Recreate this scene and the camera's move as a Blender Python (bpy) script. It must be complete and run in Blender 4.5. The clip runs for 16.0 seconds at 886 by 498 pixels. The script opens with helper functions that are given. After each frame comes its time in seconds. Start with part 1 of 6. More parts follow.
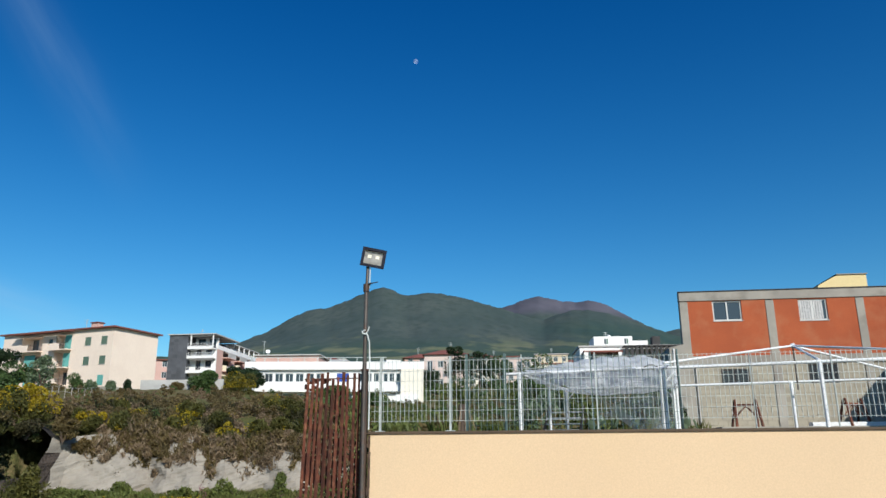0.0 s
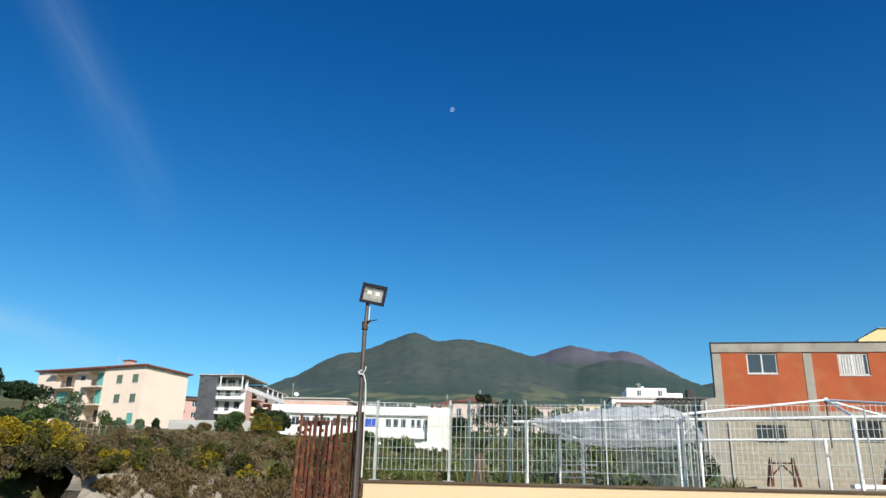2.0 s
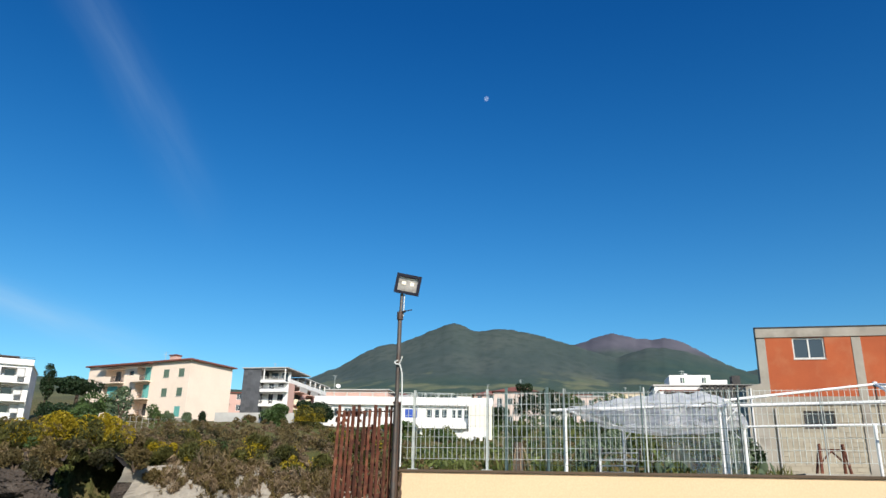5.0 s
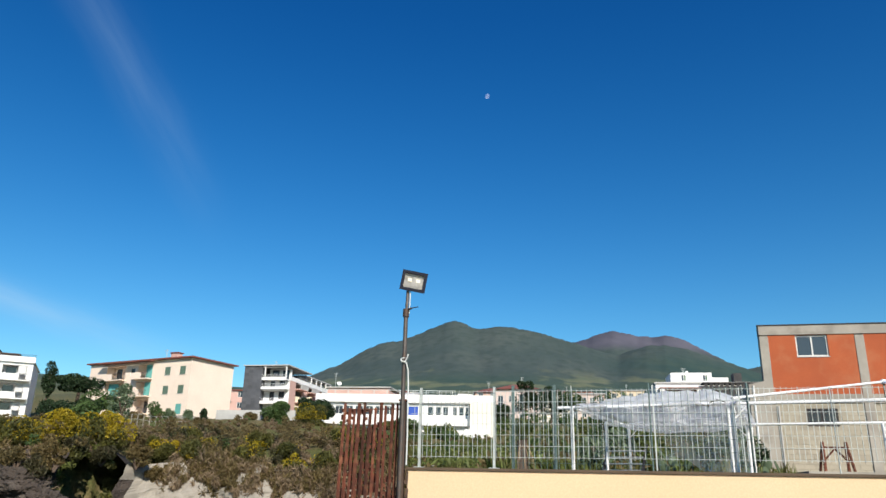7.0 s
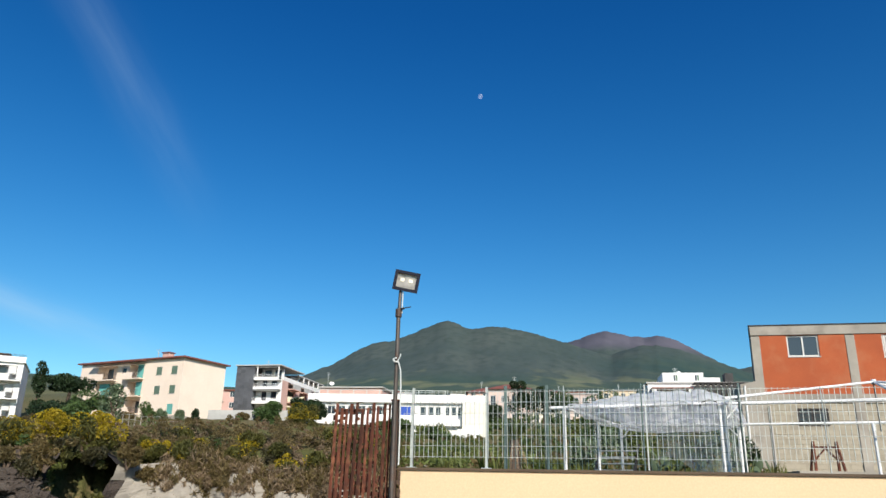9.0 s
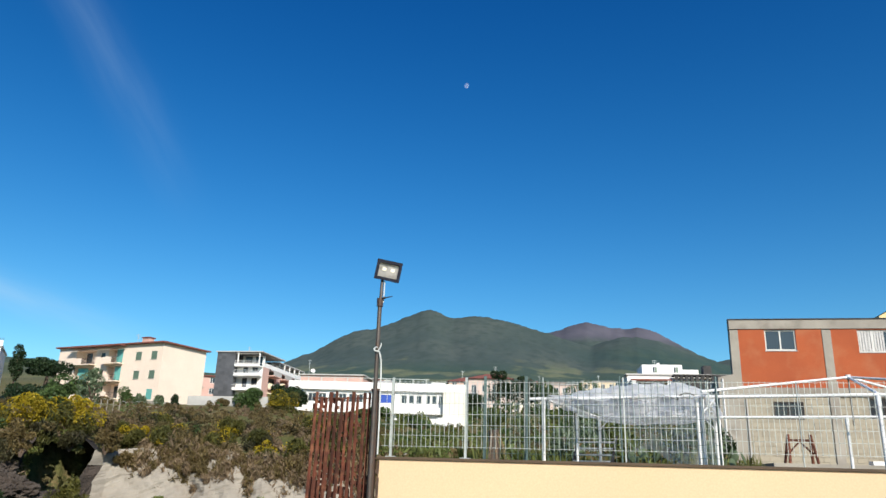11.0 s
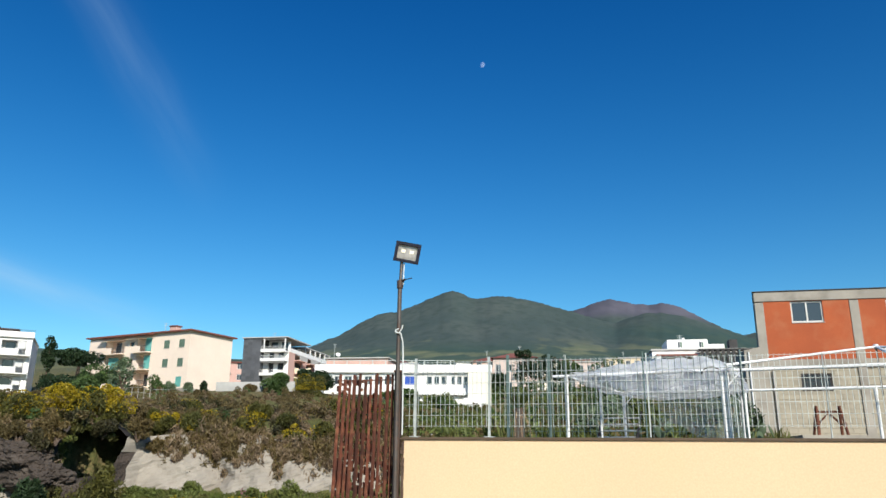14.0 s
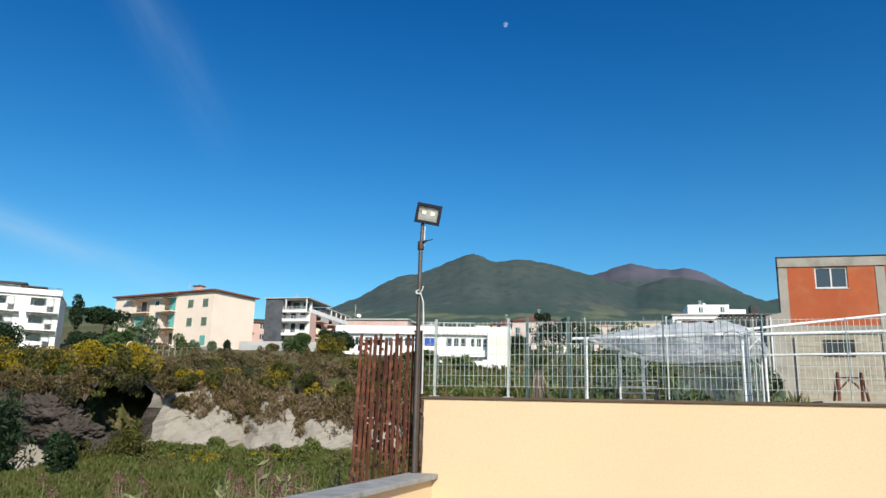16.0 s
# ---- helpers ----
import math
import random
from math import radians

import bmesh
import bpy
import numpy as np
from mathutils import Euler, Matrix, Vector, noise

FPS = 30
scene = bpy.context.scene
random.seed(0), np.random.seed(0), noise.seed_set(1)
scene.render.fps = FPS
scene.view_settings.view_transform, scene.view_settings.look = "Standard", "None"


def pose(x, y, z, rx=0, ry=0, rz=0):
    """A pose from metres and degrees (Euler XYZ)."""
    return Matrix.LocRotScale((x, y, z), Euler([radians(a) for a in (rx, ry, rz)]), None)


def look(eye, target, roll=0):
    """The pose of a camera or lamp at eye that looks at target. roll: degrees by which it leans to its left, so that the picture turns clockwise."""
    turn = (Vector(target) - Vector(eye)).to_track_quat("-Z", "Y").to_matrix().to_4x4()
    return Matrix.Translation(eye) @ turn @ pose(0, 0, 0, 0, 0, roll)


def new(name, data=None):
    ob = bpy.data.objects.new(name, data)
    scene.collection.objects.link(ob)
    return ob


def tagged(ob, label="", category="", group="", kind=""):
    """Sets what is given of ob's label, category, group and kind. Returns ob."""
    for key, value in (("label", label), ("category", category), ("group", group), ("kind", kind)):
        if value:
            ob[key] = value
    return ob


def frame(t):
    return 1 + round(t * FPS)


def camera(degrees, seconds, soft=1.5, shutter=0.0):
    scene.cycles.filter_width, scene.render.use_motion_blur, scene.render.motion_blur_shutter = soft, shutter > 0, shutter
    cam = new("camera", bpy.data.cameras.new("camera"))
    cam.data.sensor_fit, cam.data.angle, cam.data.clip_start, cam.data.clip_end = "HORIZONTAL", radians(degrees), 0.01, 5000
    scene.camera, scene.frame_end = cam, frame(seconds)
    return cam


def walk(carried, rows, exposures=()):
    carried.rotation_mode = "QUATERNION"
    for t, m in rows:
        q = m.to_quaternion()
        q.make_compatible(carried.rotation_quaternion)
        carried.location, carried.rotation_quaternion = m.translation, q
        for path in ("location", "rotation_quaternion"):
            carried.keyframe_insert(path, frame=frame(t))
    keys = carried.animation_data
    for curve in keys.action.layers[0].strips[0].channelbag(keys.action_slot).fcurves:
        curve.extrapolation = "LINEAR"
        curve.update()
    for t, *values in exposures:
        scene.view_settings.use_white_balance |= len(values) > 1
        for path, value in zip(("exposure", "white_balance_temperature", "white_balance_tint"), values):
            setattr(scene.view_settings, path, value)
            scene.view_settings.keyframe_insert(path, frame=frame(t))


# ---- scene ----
# ---- camera ----
cam = camera(62.1, 16.0, soft=1.5)
PATH = (  # seconds, x, y, z, yaw, pitch, roll
    (0.0, -0.342, -0.557, 1.577, -0.04, 15.42, 0.28),
    (0.5, -0.188, -0.502, 1.584, 0.17, 16.89, -0.55),
    (1.0, -0.130, -0.385, 1.584, -0.42, 18.01, -0.36),
    (1.5, -0.100, -0.242, 1.599, -1.07, 18.38, 0.53),
    (2.0, -0.010, -0.125, 1.599, 2.09, 18.97, -1.56),
    (2.5, 0.058, -0.117, 1.596, 5.37, 19.08, -1.62),
    (3.0, 0.059, -0.097, 1.595, 5.11, 18.58, -0.20),
    (3.5, 0.055, -0.086, 1.594, 4.39, 18.69, -0.64),
    (4.0, 0.055, -0.101, 1.592, 4.97, 19.07, -0.45),
    (4.5, 0.050, -0.080, 1.596, 4.77, 18.62, -0.51),
    (5.0, 0.033, -0.083, 1.594, 5.27, 18.16, -1.25),
    (7.5, -0.038, -0.018, 1.603, 5.35, 17.97, -1.25),
    (8.0, -0.038, -0.035, 1.600, 5.36, 18.38, -1.26),
    (8.5, -0.035, -0.026, 1.603, 4.93, 18.24, -1.35),
    (9.0, -0.033, -0.019, 1.604, 4.77, 17.98, -1.19),
    (11.5, -0.016, -0.004, 1.623, 2.56, 16.48, -1.91),
    (12.0, -0.008, 0.029, 1.625, 2.04, 15.64, -1.98),
    (12.5, -0.006, 0.015, 1.621, 3.23, 15.84, -2.23),
    (13.0, -0.004, 0.024, 1.619, 3.96, 16.46, -1.98),
    (13.5, -0.005, 0.013, 1.621, 4.12, 16.28, -1.74),
    (14.0, 0.003, 0.005, 1.615, 5.30, 15.67, -0.55),
    (14.5, 0.010, 0.006, 1.611, 5.68, 14.55, -0.31),
    (15.0, 0.007, 0.015, 1.599, 5.53, 12.87, -0.64),
    (15.5, -0.005, 0.019, 1.609, 6.35, 13.43, -1.40),
    (16.0, 0.000, 0.000, 1.600, 6.73, 12.75, -1.40),
)
walk(cam, [(t, pose(x, y, z, 90 + p, r, w)) for t, x, y, z, w, p, r in PATH],
     exposures=[(0.0, 0.15, 6150, 9), (0.8, 0.28, 6250, 9), (2.0, 0.38, 6500, 10), (5.0, 0.41, 6550, 11), (9.0, 0.41, 6550, 11), (12.0, 0.45, 6500, 10), (16.0, 0.35, 6400, 9)])

# ---- sky and sun ----
SUN_AZ, SUN_EL = 155.0, 34.0          # clockwise from +y, above the horizon
world = bpy.data.worlds.new("sky")
scene.world = world
world.use_nodes = True
wn, wl = world.node_tree.nodes, world.node_tree.links
wn.clear()


def wmath(op, a, b=None, clamp=False):
    m = wn.new("ShaderNodeMath")
    m.operation, m.use_clamp = op, clamp
    for slot, v in zip(m.inputs, (a, b)):
        if v is None:
            continue
        if isinstance(v, (int, float)):
            slot.default_value = v
        else:
            wl.new(v, slot)
    return m.outputs[0]


def wdot(vec, n):
    m = wn.new("ShaderNodeVectorMath")
    m.operation = "DOT_PRODUCT"
    wl.new(vec, m.inputs[0])
    m.inputs[1].default_value = n
    return m.outputs["Value"]


sky = wn.new("ShaderNodeTexSky")
sky.sky_type, sky.sun_disc = "NISHITA", False
sky.sun_elevation, sky.sun_rotation = radians(SUN_EL), radians(SUN_AZ)
sky.altitude, sky.air_density, sky.dust_density, sky.ozone_density = 150, 1.0, 0.8, 3.0
tint = wn.new("ShaderNodeHueSaturation")
tint.inputs["Saturation"].default_value = 1.38
tint.inputs["Value"].default_value = 1.0
wl.new(sky.outputs[0], tint.inputs["Color"])
way = wn.new("ShaderNodeTexCoord").outputs["Generated"]


def streak(a, b, width, lo, hi, amount, stretch):
    """A thin veil of cirrus along the great circle through two directions of the sky."""
    a, b = Vector(a).normalized(), Vector(b).normalized()
    n = a.cross(b).normalized()
    warp = wn.new("ShaderNodeTexNoise")
    warp.inputs["Scale"].default_value = 5.0
    warp.inputs["Detail"].default_value = 4.0
    wl.new(way, warp.inputs["Vector"])
    off = wmath("MULTIPLY", wmath("SUBTRACT", warp.outputs[0], 0.5), 0.022)
    d = wmath("DIVIDE", wmath("ADD", wdot(way, n), off), width)
    g = wmath("POWER", 2.718, wmath("MULTIPLY", wmath("MULTIPLY", d, d), -1.0))
    along = wdot(way, (b - a).normalized())
    ramp = wn.new("ShaderNodeMapRange")
    ramp.interpolation_type = "SMOOTHSTEP"
    for k, v in zip((1, 2, 3, 4), (lo, hi, 1.0, 0.0)):
        ramp.inputs[k].default_value = v
    wl.new(along, ramp.inputs[0])
    fine = wn.new("ShaderNodeTexNoise")
    fine.inputs["Scale"].default_value = stretch
    fine.inputs["Detail"].default_value = 6.0
    lie = wn.new("ShaderNodeCombineXYZ")            # fibres drawn out along the streak
    wl.new(wmath("MULTIPLY", wmath("ADD", wdot(way, n), wmath("MULTIPLY", off, 0.6)), 7.0), lie.inputs[0])
    wl.new(along, lie.inputs[1])
    wl.new(lie.outputs[0], fine.inputs["Vector"])
    soft = wn.new("ShaderNodeMapRange")
    for k, v in zip((1, 2, 3, 4), (0.3, 0.7, 0.3, 1.0)):
        soft.inputs[k].default_value = v
    wl.new(fine.outputs[0], soft.inputs[0])
    return wmath("MULTIPLY", wmath("MULTIPLY", g, ramp.outputs[0]), wmath("MULTIPLY", soft.outputs[0], amount))


def along_of(a, b, p):
    return Vector(p).normalized().dot((Vector(b).normalized() - Vector(a).normalized()).normalized())


C1A, C1B = (-0.489, 0.687, 0.537), (-0.397, 0.852, 0.340)
C2A, C2B = (-0.595, 0.778, 0.203), (-0.469, 0.868, 0.161)
veil = wmath("ADD",
             streak(C1A, C1B, 0.025, along_of(C1A, C1B, (-0.45, 0.77, 0.45)), along_of(C1A, C1B, (-0.38, 0.88, 0.27)), 0.105, 6.0),
             streak(C2A, C2B, 0.018, along_of(C2A, C2B, (-0.55, 0.81, 0.19)), along_of(C2A, C2B, (-0.35, 0.93, 0.125)), 0.32, 6.0), True)
mixed = wn.new("ShaderNodeMix")
mixed.data_type = "RGBA"
wl.new(veil, mixed.inputs["Factor"])
clear = wn.new("ShaderNodeMix")            # the deep clean blue of the air after rain
clear.data_type, clear.blend_type = "RGBA", "MULTIPLY"
clear.inputs["Factor"].default_value = 1.0
height = wn.new("ShaderNodeSeparateXYZ")
wl.new(way, height.inputs[0])
rise = wn.new("ShaderNodeMapRange")
for k, v in zip((1, 2, 3, 4), (0.10, 0.58, 0.0, 1.0)):
    rise.inputs[k].default_value = v
wl.new(height.outputs["Z"], rise.inputs[0])
air = wn.new("ShaderNodeMix")              # paler towards the horizon, deeper overhead
air.data_type = "RGBA"
wl.new(rise.outputs[0], air.inputs["Factor"])
air.inputs[6].default_value = (1.06, 1.32, 1.24, 1)
air.inputs[7].default_value = (0.44, 0.85, 1.08, 1)
wl.new(air.outputs[2], clear.inputs[7])
wl.new(tint.outputs[0], clear.inputs[6])
wl.new(clear.outputs[2], mixed.inputs[6])
mixed.inputs[7].default_value = (4.6, 6.6, 8.2, 1)
back = wn.new("ShaderNodeBackground")
back.inputs["Strength"].default_value = 0.084
wl.new(mixed.outputs[2], back.inputs["Color"])
wl.new(back.outputs[0], wn.new("ShaderNodeOutputWorld").inputs[0])

sun = new("sun", bpy.data.lights.new("sun", "SUN"))
sun.data.energy, sun.data.angle, sun.data.color = 5.0, radians(0.53), (1.0, 0.93, 0.82)
to_sun = Vector((math.sin(radians(SUN_AZ)) * math.cos(radians(SUN_EL)), math.cos(radians(SUN_AZ)) * math.cos(radians(SUN_EL)), math.sin(radians(SUN_EL))))
sun.matrix_world = look((20, -30, 40), Vector((20, -30, 40)) - to_sun)

# ---- materials ----
def material(name, a, b=None, scale=1.5, fine=30.0, rough=0.8, metal=0.0, bump=0.25, depth=0.01, spec=0.4, jitter=0.0, stain=None, island=False):
    """A surface of two tones in blotches and grain, with fine relief; jitter: how far single pieces differ; stain: (colour, scale, amount)."""
    b = b or tuple(c * 0.75 for c in a)
    m = bpy.data.materials.new(name)
    m.use_nodes = True
    n, l = m.node_tree.nodes, m.node_tree.links
    s = n["Principled BSDF"]
    where = n.new("ShaderNodeNewGeometry")

    def noisy(sc, det, lo, hi):
        t = n.new("ShaderNodeTexNoise")
        t.inputs["Scale"].default_value, t.inputs["Detail"].default_value = sc, det
        l.new(where.outputs["Position"], t.inputs["Vector"])
        r = n.new("ShaderNodeMapRange")
        r.inputs[1].default_value, r.inputs[2].default_value = lo, hi
        l.new(t.outputs[0], r.inputs[0])
        return t.outputs[0], r.outputs[0]

    def blend(f, x, y, kind="MIX"):
        q = n.new("ShaderNodeMix")
        q.data_type, q.blend_type = "RGBA", kind
        for slot, v in ((q.inputs["Factor"], f), (q.inputs[6], x), (q.inputs[7], y)):
            if isinstance(v, (int, float)):
                slot.default_value = v
            elif isinstance(v, tuple):
                slot.default_value = (*v[:3], 1)
            else:
                l.new(v, slot)
        return q.outputs[2]

    _, broad = noisy(scale, 5, 0.35, 0.65)
    raw, grain = noisy(fine, 3, 0.3, 0.7)
    colour = blend(broad, a, b)
    dark = tuple(c * 0.72 for c in a)
    g = n.new("ShaderNodeMath")
    g.operation = "MULTIPLY"
    g.inputs[1].default_value = 0.4
    l.new(grain, g.inputs[0])
    colour = blend(g.outputs[0], colour, dark)
    if stain:
        _, f = noisy(stain[1], 6, 0.52, 0.68)
        k = n.new("ShaderNodeMath")
        k.operation = "MULTIPLY"
        k.inputs[1].default_value = stain[2]
        l.new(f, k.inputs[0])
        colour = blend(k.outputs[0], colour, stain[0])
    if jitter:
        src = where.outputs["Random Per Island"] if island else n.new("ShaderNodeObjectInfo").outputs["Random"]
        r = n.new("ShaderNodeMapRange")
        r.inputs[3].default_value, r.inputs[4].default_value = 1 - jitter, 1 + jitter
        l.new(src, r.inputs[0])
        h = n.new("ShaderNodeHueSaturation")
        l.new(colour, h.inputs["Color"])
        l.new(r.outputs[0], h.inputs["Value"])
        colour = h.outputs[0]
    l.new(colour, s.inputs["Base Color"])
    s.inputs["Roughness"].default_value, s.inputs["Metallic"].default_value = rough, metal
    s.inputs["Specular IOR Level"].default_value = spec
    if bump:
        bp = n.new("ShaderNodeBump")
        bp.inputs["Strength"].default_value, bp.inputs["Distance"].default_value = bump, depth
        l.new(raw, bp.inputs["Height"])
        l.new(bp.outputs[0], s.inputs["Normal"])
    return m


def leafy(name, a, b, thin=0.35, jitter=0.35):
    """Leaves: each one a little lighter or darker, with some light coming through."""
    m = material(name, a, b, 0.6, 6.0, 0.6, bump=0, spec=0.25, jitter=jitter, island=True)
    n, l = m.node_tree.nodes, m.node_tree.links
    s = n["Principled BSDF"]
    tr = n.new("ShaderNodeBsdfTranslucent")
    l.new(s.inputs["Base Color"].links[0].from_socket, tr.inputs[0])
    mx = n.new("ShaderNodeMixShader")
    mx.inputs[0].default_value = thin
    l.new(s.outputs[0], mx.inputs[1])
    l.new(tr.outputs[0], mx.inputs[2])
    l.new(mx.outputs[0], n["Material Output"].inputs[0])
    return m


M = dict(
    plaster_yellow=material("plaster_yellow", (0.67, 0.49, 0.305), (0.64, 0.465, 0.29), 0.7, 60, 0.9, bump=0.12, depth=0.003, stain=((0.60, 0.44, 0.24), 0.9, 0.2)),
    coping_brown=material("coping_brown", (0.10, 0.068, 0.042), (0.07, 0.048, 0.03), 3, 50, 0.85),
    coping_grey=material("coping_grey", (0.30, 0.30, 0.30), (0.22, 0.22, 0.21), 4, 70, 0.8, stain=((0.15, 0.14, 0.12), 6, 0.6)),
    broken_edge=material("broken_edge", (0.12, 0.075, 0.05), (0.05, 0.035, 0.03), 14, 60, 0.95, bump=0.8, depth=0.02),
    paving=material("paving", (0.32, 0.29, 0.25), (0.25, 0.23, 0.20), 1.2, 30, 0.85),
    rust=material("rust", (0.125, 0.038, 0.021), (0.055, 0.021, 0.014), 9, 60, 0.85, metal=0.1, bump=0.5, depth=0.004, jitter=0.45, stain=((0.23, 0.10, 0.052), 11, 0.55)),
    post_brown=material("post_brown", (0.075, 0.045, 0.032), (0.05, 0.03, 0.02), 4, 50, 0.6, metal=0.2),
    pole_metal=material("pole_metal", (0.105, 0.09, 0.08), (0.07, 0.058, 0.05), 6, 60, 0.5, metal=0.4, stain=((0.14, 0.07, 0.045), 9, 0.5)),
    lamp_black=material("lamp_black", (0.006, 0.007, 0.020), (0.004, 0.005, 0.014), 6, 60, 0.5, spec=0.25),
    reflector=material("reflector", (0.50, 0.46, 0.43), (0.26, 0.24, 0.22), 12, 60, 0.3, metal=0.45),
    led=material("led", (0.90, 0.84, 0.68), (0.85, 0.78, 0.6), 6, 60, 0.4),
    cable=material("cable", (0.62, 0.64, 0.62), (0.5, 0.52, 0.5), 6, 60, 0.5),
    galvanised=material("galvanised", (0.52, 0.55, 0.52), (0.44, 0.47, 0.45), 6, 60, 0.5, metal=0.35),
    teal_steel=material("teal_steel", (0.10, 0.15, 0.14), (0.075, 0.115, 0.11), 5, 50, 0.55, metal=0.2),
    white_pipe=material("white_pipe", (0.80, 0.80, 0.80), (0.68, 0.69, 0.70), 5, 60, 0.4, stain=((0.45, 0.43, 0.40), 7, 0.35)),
    concrete=material("concrete", (0.35, 0.322, 0.275), (0.255, 0.236, 0.205), 0.9, 25, 0.9, stain=((0.15, 0.13, 0.11), 1.4, 0.5)),
    concrete_light=material("concrete_light", (0.46, 0.45, 0.43), (0.36, 0.355, 0.34), 0.8, 25, 0.9),
    orange=material("orange", (0.375, 0.090, 0.031), (0.31, 0.072, 0.026), 0.9, 22, 0.9, bump=0.3, stain=((0.36, 0.135, 0.065), 1.3, 0.5)),
    tuff_block=material("tuff_block", (0.37, 0.333, 0.258), (0.315, 0.283, 0.22), 1.6, 25, 0.95, bump=0.4, jitter=0.06),
    mortar=material("mortar", (0.31, 0.28, 0.22), (0.265, 0.24, 0.19), 2, 30, 0.95),
    roof_edge=material("roof_edge", (0.055, 0.05, 0.05), (0.03, 0.03, 0.03), 2, 20, 0.8),
    pale_yellow=material("pale_yellow", (0.72, 0.58, 0.30), (0.66, 0.53, 0.27), 0.8, 20, 0.9),
    pvc=material("pvc", (0.60, 0.60, 0.57), (0.5, 0.5, 0.48), 3, 30, 0.4),
    curtain=material("curtain", (0.66, 0.65, 0.63), (0.50, 0.49, 0.48), 9, 40, 0.9),
    iron=material("iron", (0.03, 0.03, 0.032), (0.05, 0.035, 0.03), 4, 40, 0.6),
    # near-black, standing for the shade inside rooms and loggias
    room_shade=material("room_shade", (0.03, 0.03, 0.035), (0.02, 0.02, 0.022), 1, 10, 0.9),
    pink_wall=material("pink_wall", (0.78, 0.655, 0.545), (0.74, 0.615, 0.51), 0.25, 6, 0.9, stain=((0.64, 0.51, 0.42), 0.3, 0.3)),
    pink_dark=material("pink_dark", (0.60, 0.39, 0.335), (0.53, 0.34, 0.29), 0.3, 6, 0.9),
    blush=material("blush", (0.66, 0.535, 0.475), (0.58, 0.45, 0.40), 0.25, 6, 0.9),
    roof_red=material("roof_red", (0.205, 0.068, 0.050), (0.15, 0.052, 0.038), 0.5, 8, 0.85),
    white_wall=material("white_wall", (0.80, 0.79, 0.77), (0.74, 0.73, 0.71), 0.25, 6, 0.9, stain=((0.58, 0.57, 0.55), 0.35, 0.3)),
    grey_clad=material("grey_clad", (0.085, 0.09, 0.10), (0.065, 0.068, 0.075), 0.6, 9, 0.75, jitter=0.18),
    shutter_green=material("shutter_green", (0.13, 0.20, 0.15), (0.10, 0.16, 0.12), 2, 20, 0.7),
    awning_teal=material("awning_teal", (0.14, 0.42, 0.38), (0.11, 0.35, 0.32), 1, 15, 0.8),
    cream=material("cream", (0.70, 0.59, 0.41), (0.62, 0.52, 0.37), 0.25, 6, 0.9),
    cream_white=material("cream_white", (0.76, 0.71, 0.60), (0.70, 0.65, 0.55), 0.25, 6, 0.9),
    peach=material("peach", (0.64, 0.44, 0.36), (0.55, 0.36, 0.29), 0.25, 6, 0.9),
    brown_wood=material("brown_wood", (0.085, 0.05, 0.035), (0.05, 0.03, 0.025), 2, 30, 0.8, jitter=0.2),
    blue_awning=material("blue_awning", (0.03, 0.09, 0.42), (0.025, 0.07, 0.33), 1, 10, 0.7),
    grey_plastic=material("grey_plastic", (0.58, 0.58, 0.57), (0.46, 0.46, 0.46), 3, 40, 0.6),
    bark=material("bark", (0.12, 0.085, 0.06), (0.07, 0.05, 0.04), 3, 20, 0.95, bump=0.7, depth=0.03),
    dry=material("dry", (0.38, 0.27, 0.16), (0.25, 0.17, 0.10), 3, 20, 0.9, bump=0, jitter=0.3, island=True),
    tuff=material("tuff", (0.305, 0.275, 0.23), (0.245, 0.22, 0.183), 0.5, 5, 0.95, bump=0.5, depth=0.08, stain=((0.16, 0.13, 0.10), 0.8, 0.5)),
    rock=material("rock", (0.06, 0.046, 0.037), (0.032, 0.025, 0.02), 0.9, 5, 0.95, bump=0.9, depth=0.2, stain=((0.13, 0.11, 0.09), 1.1, 0.4)),
    # the bank's rock made near-black: the cave's shade is in this colour
    cave_rock_shade=material("cave_rock_shade", (0.030, 0.024, 0.02), (0.018, 0.014, 0.012), 0.9, 5, 0.95, bump=0.9, depth=0.2),
    leaf_broom=leafy("leaf_broom", (0.105, 0.100, 0.024), (0.065, 0.070, 0.020)),
    leaf_scrub=leafy("leaf_scrub", (0.160, 0.118, 0.047), (0.105, 0.083, 0.036)),
    # darker scrub leaves, with the shade among bushes and rocks in the colour
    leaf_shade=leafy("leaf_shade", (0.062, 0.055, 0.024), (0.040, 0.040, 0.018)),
    leaf_brown=leafy("leaf_brown", (0.245, 0.178, 0.108), (0.180, 0.132, 0.082)),
    leaf_dark=leafy("leaf_dark", (0.030, 0.055, 0.022), (0.02, 0.038, 0.016)),
    leaf_green=leafy("leaf_green", (0.085, 0.135, 0.042), (0.055, 0.095, 0.03)),
    leaf_grass=leafy("leaf_grass", (0.095, 0.125, 0.026), (0.125, 0.115, 0.038)),
    leaf_meadow=leafy("leaf_meadow", (0.135, 0.16, 0.042), (0.10, 0.13, 0.034)),
    leaf_pale=leafy("leaf_pale", (0.16, 0.21, 0.12), (0.11, 0.16, 0.09)),
    bloom_yellow=leafy("bloom_yellow", (0.37, 0.275, 0.012), (0.27, 0.205, 0.014), jitter=0.25),
    bloom_pink=leafy("bloom_pink", (0.33, 0.12, 0.16), (0.25, 0.095, 0.12), jitter=0.3),
    stem=leafy("stem", (0.20, 0.22, 0.10), (0.26, 0.24, 0.13)),
)


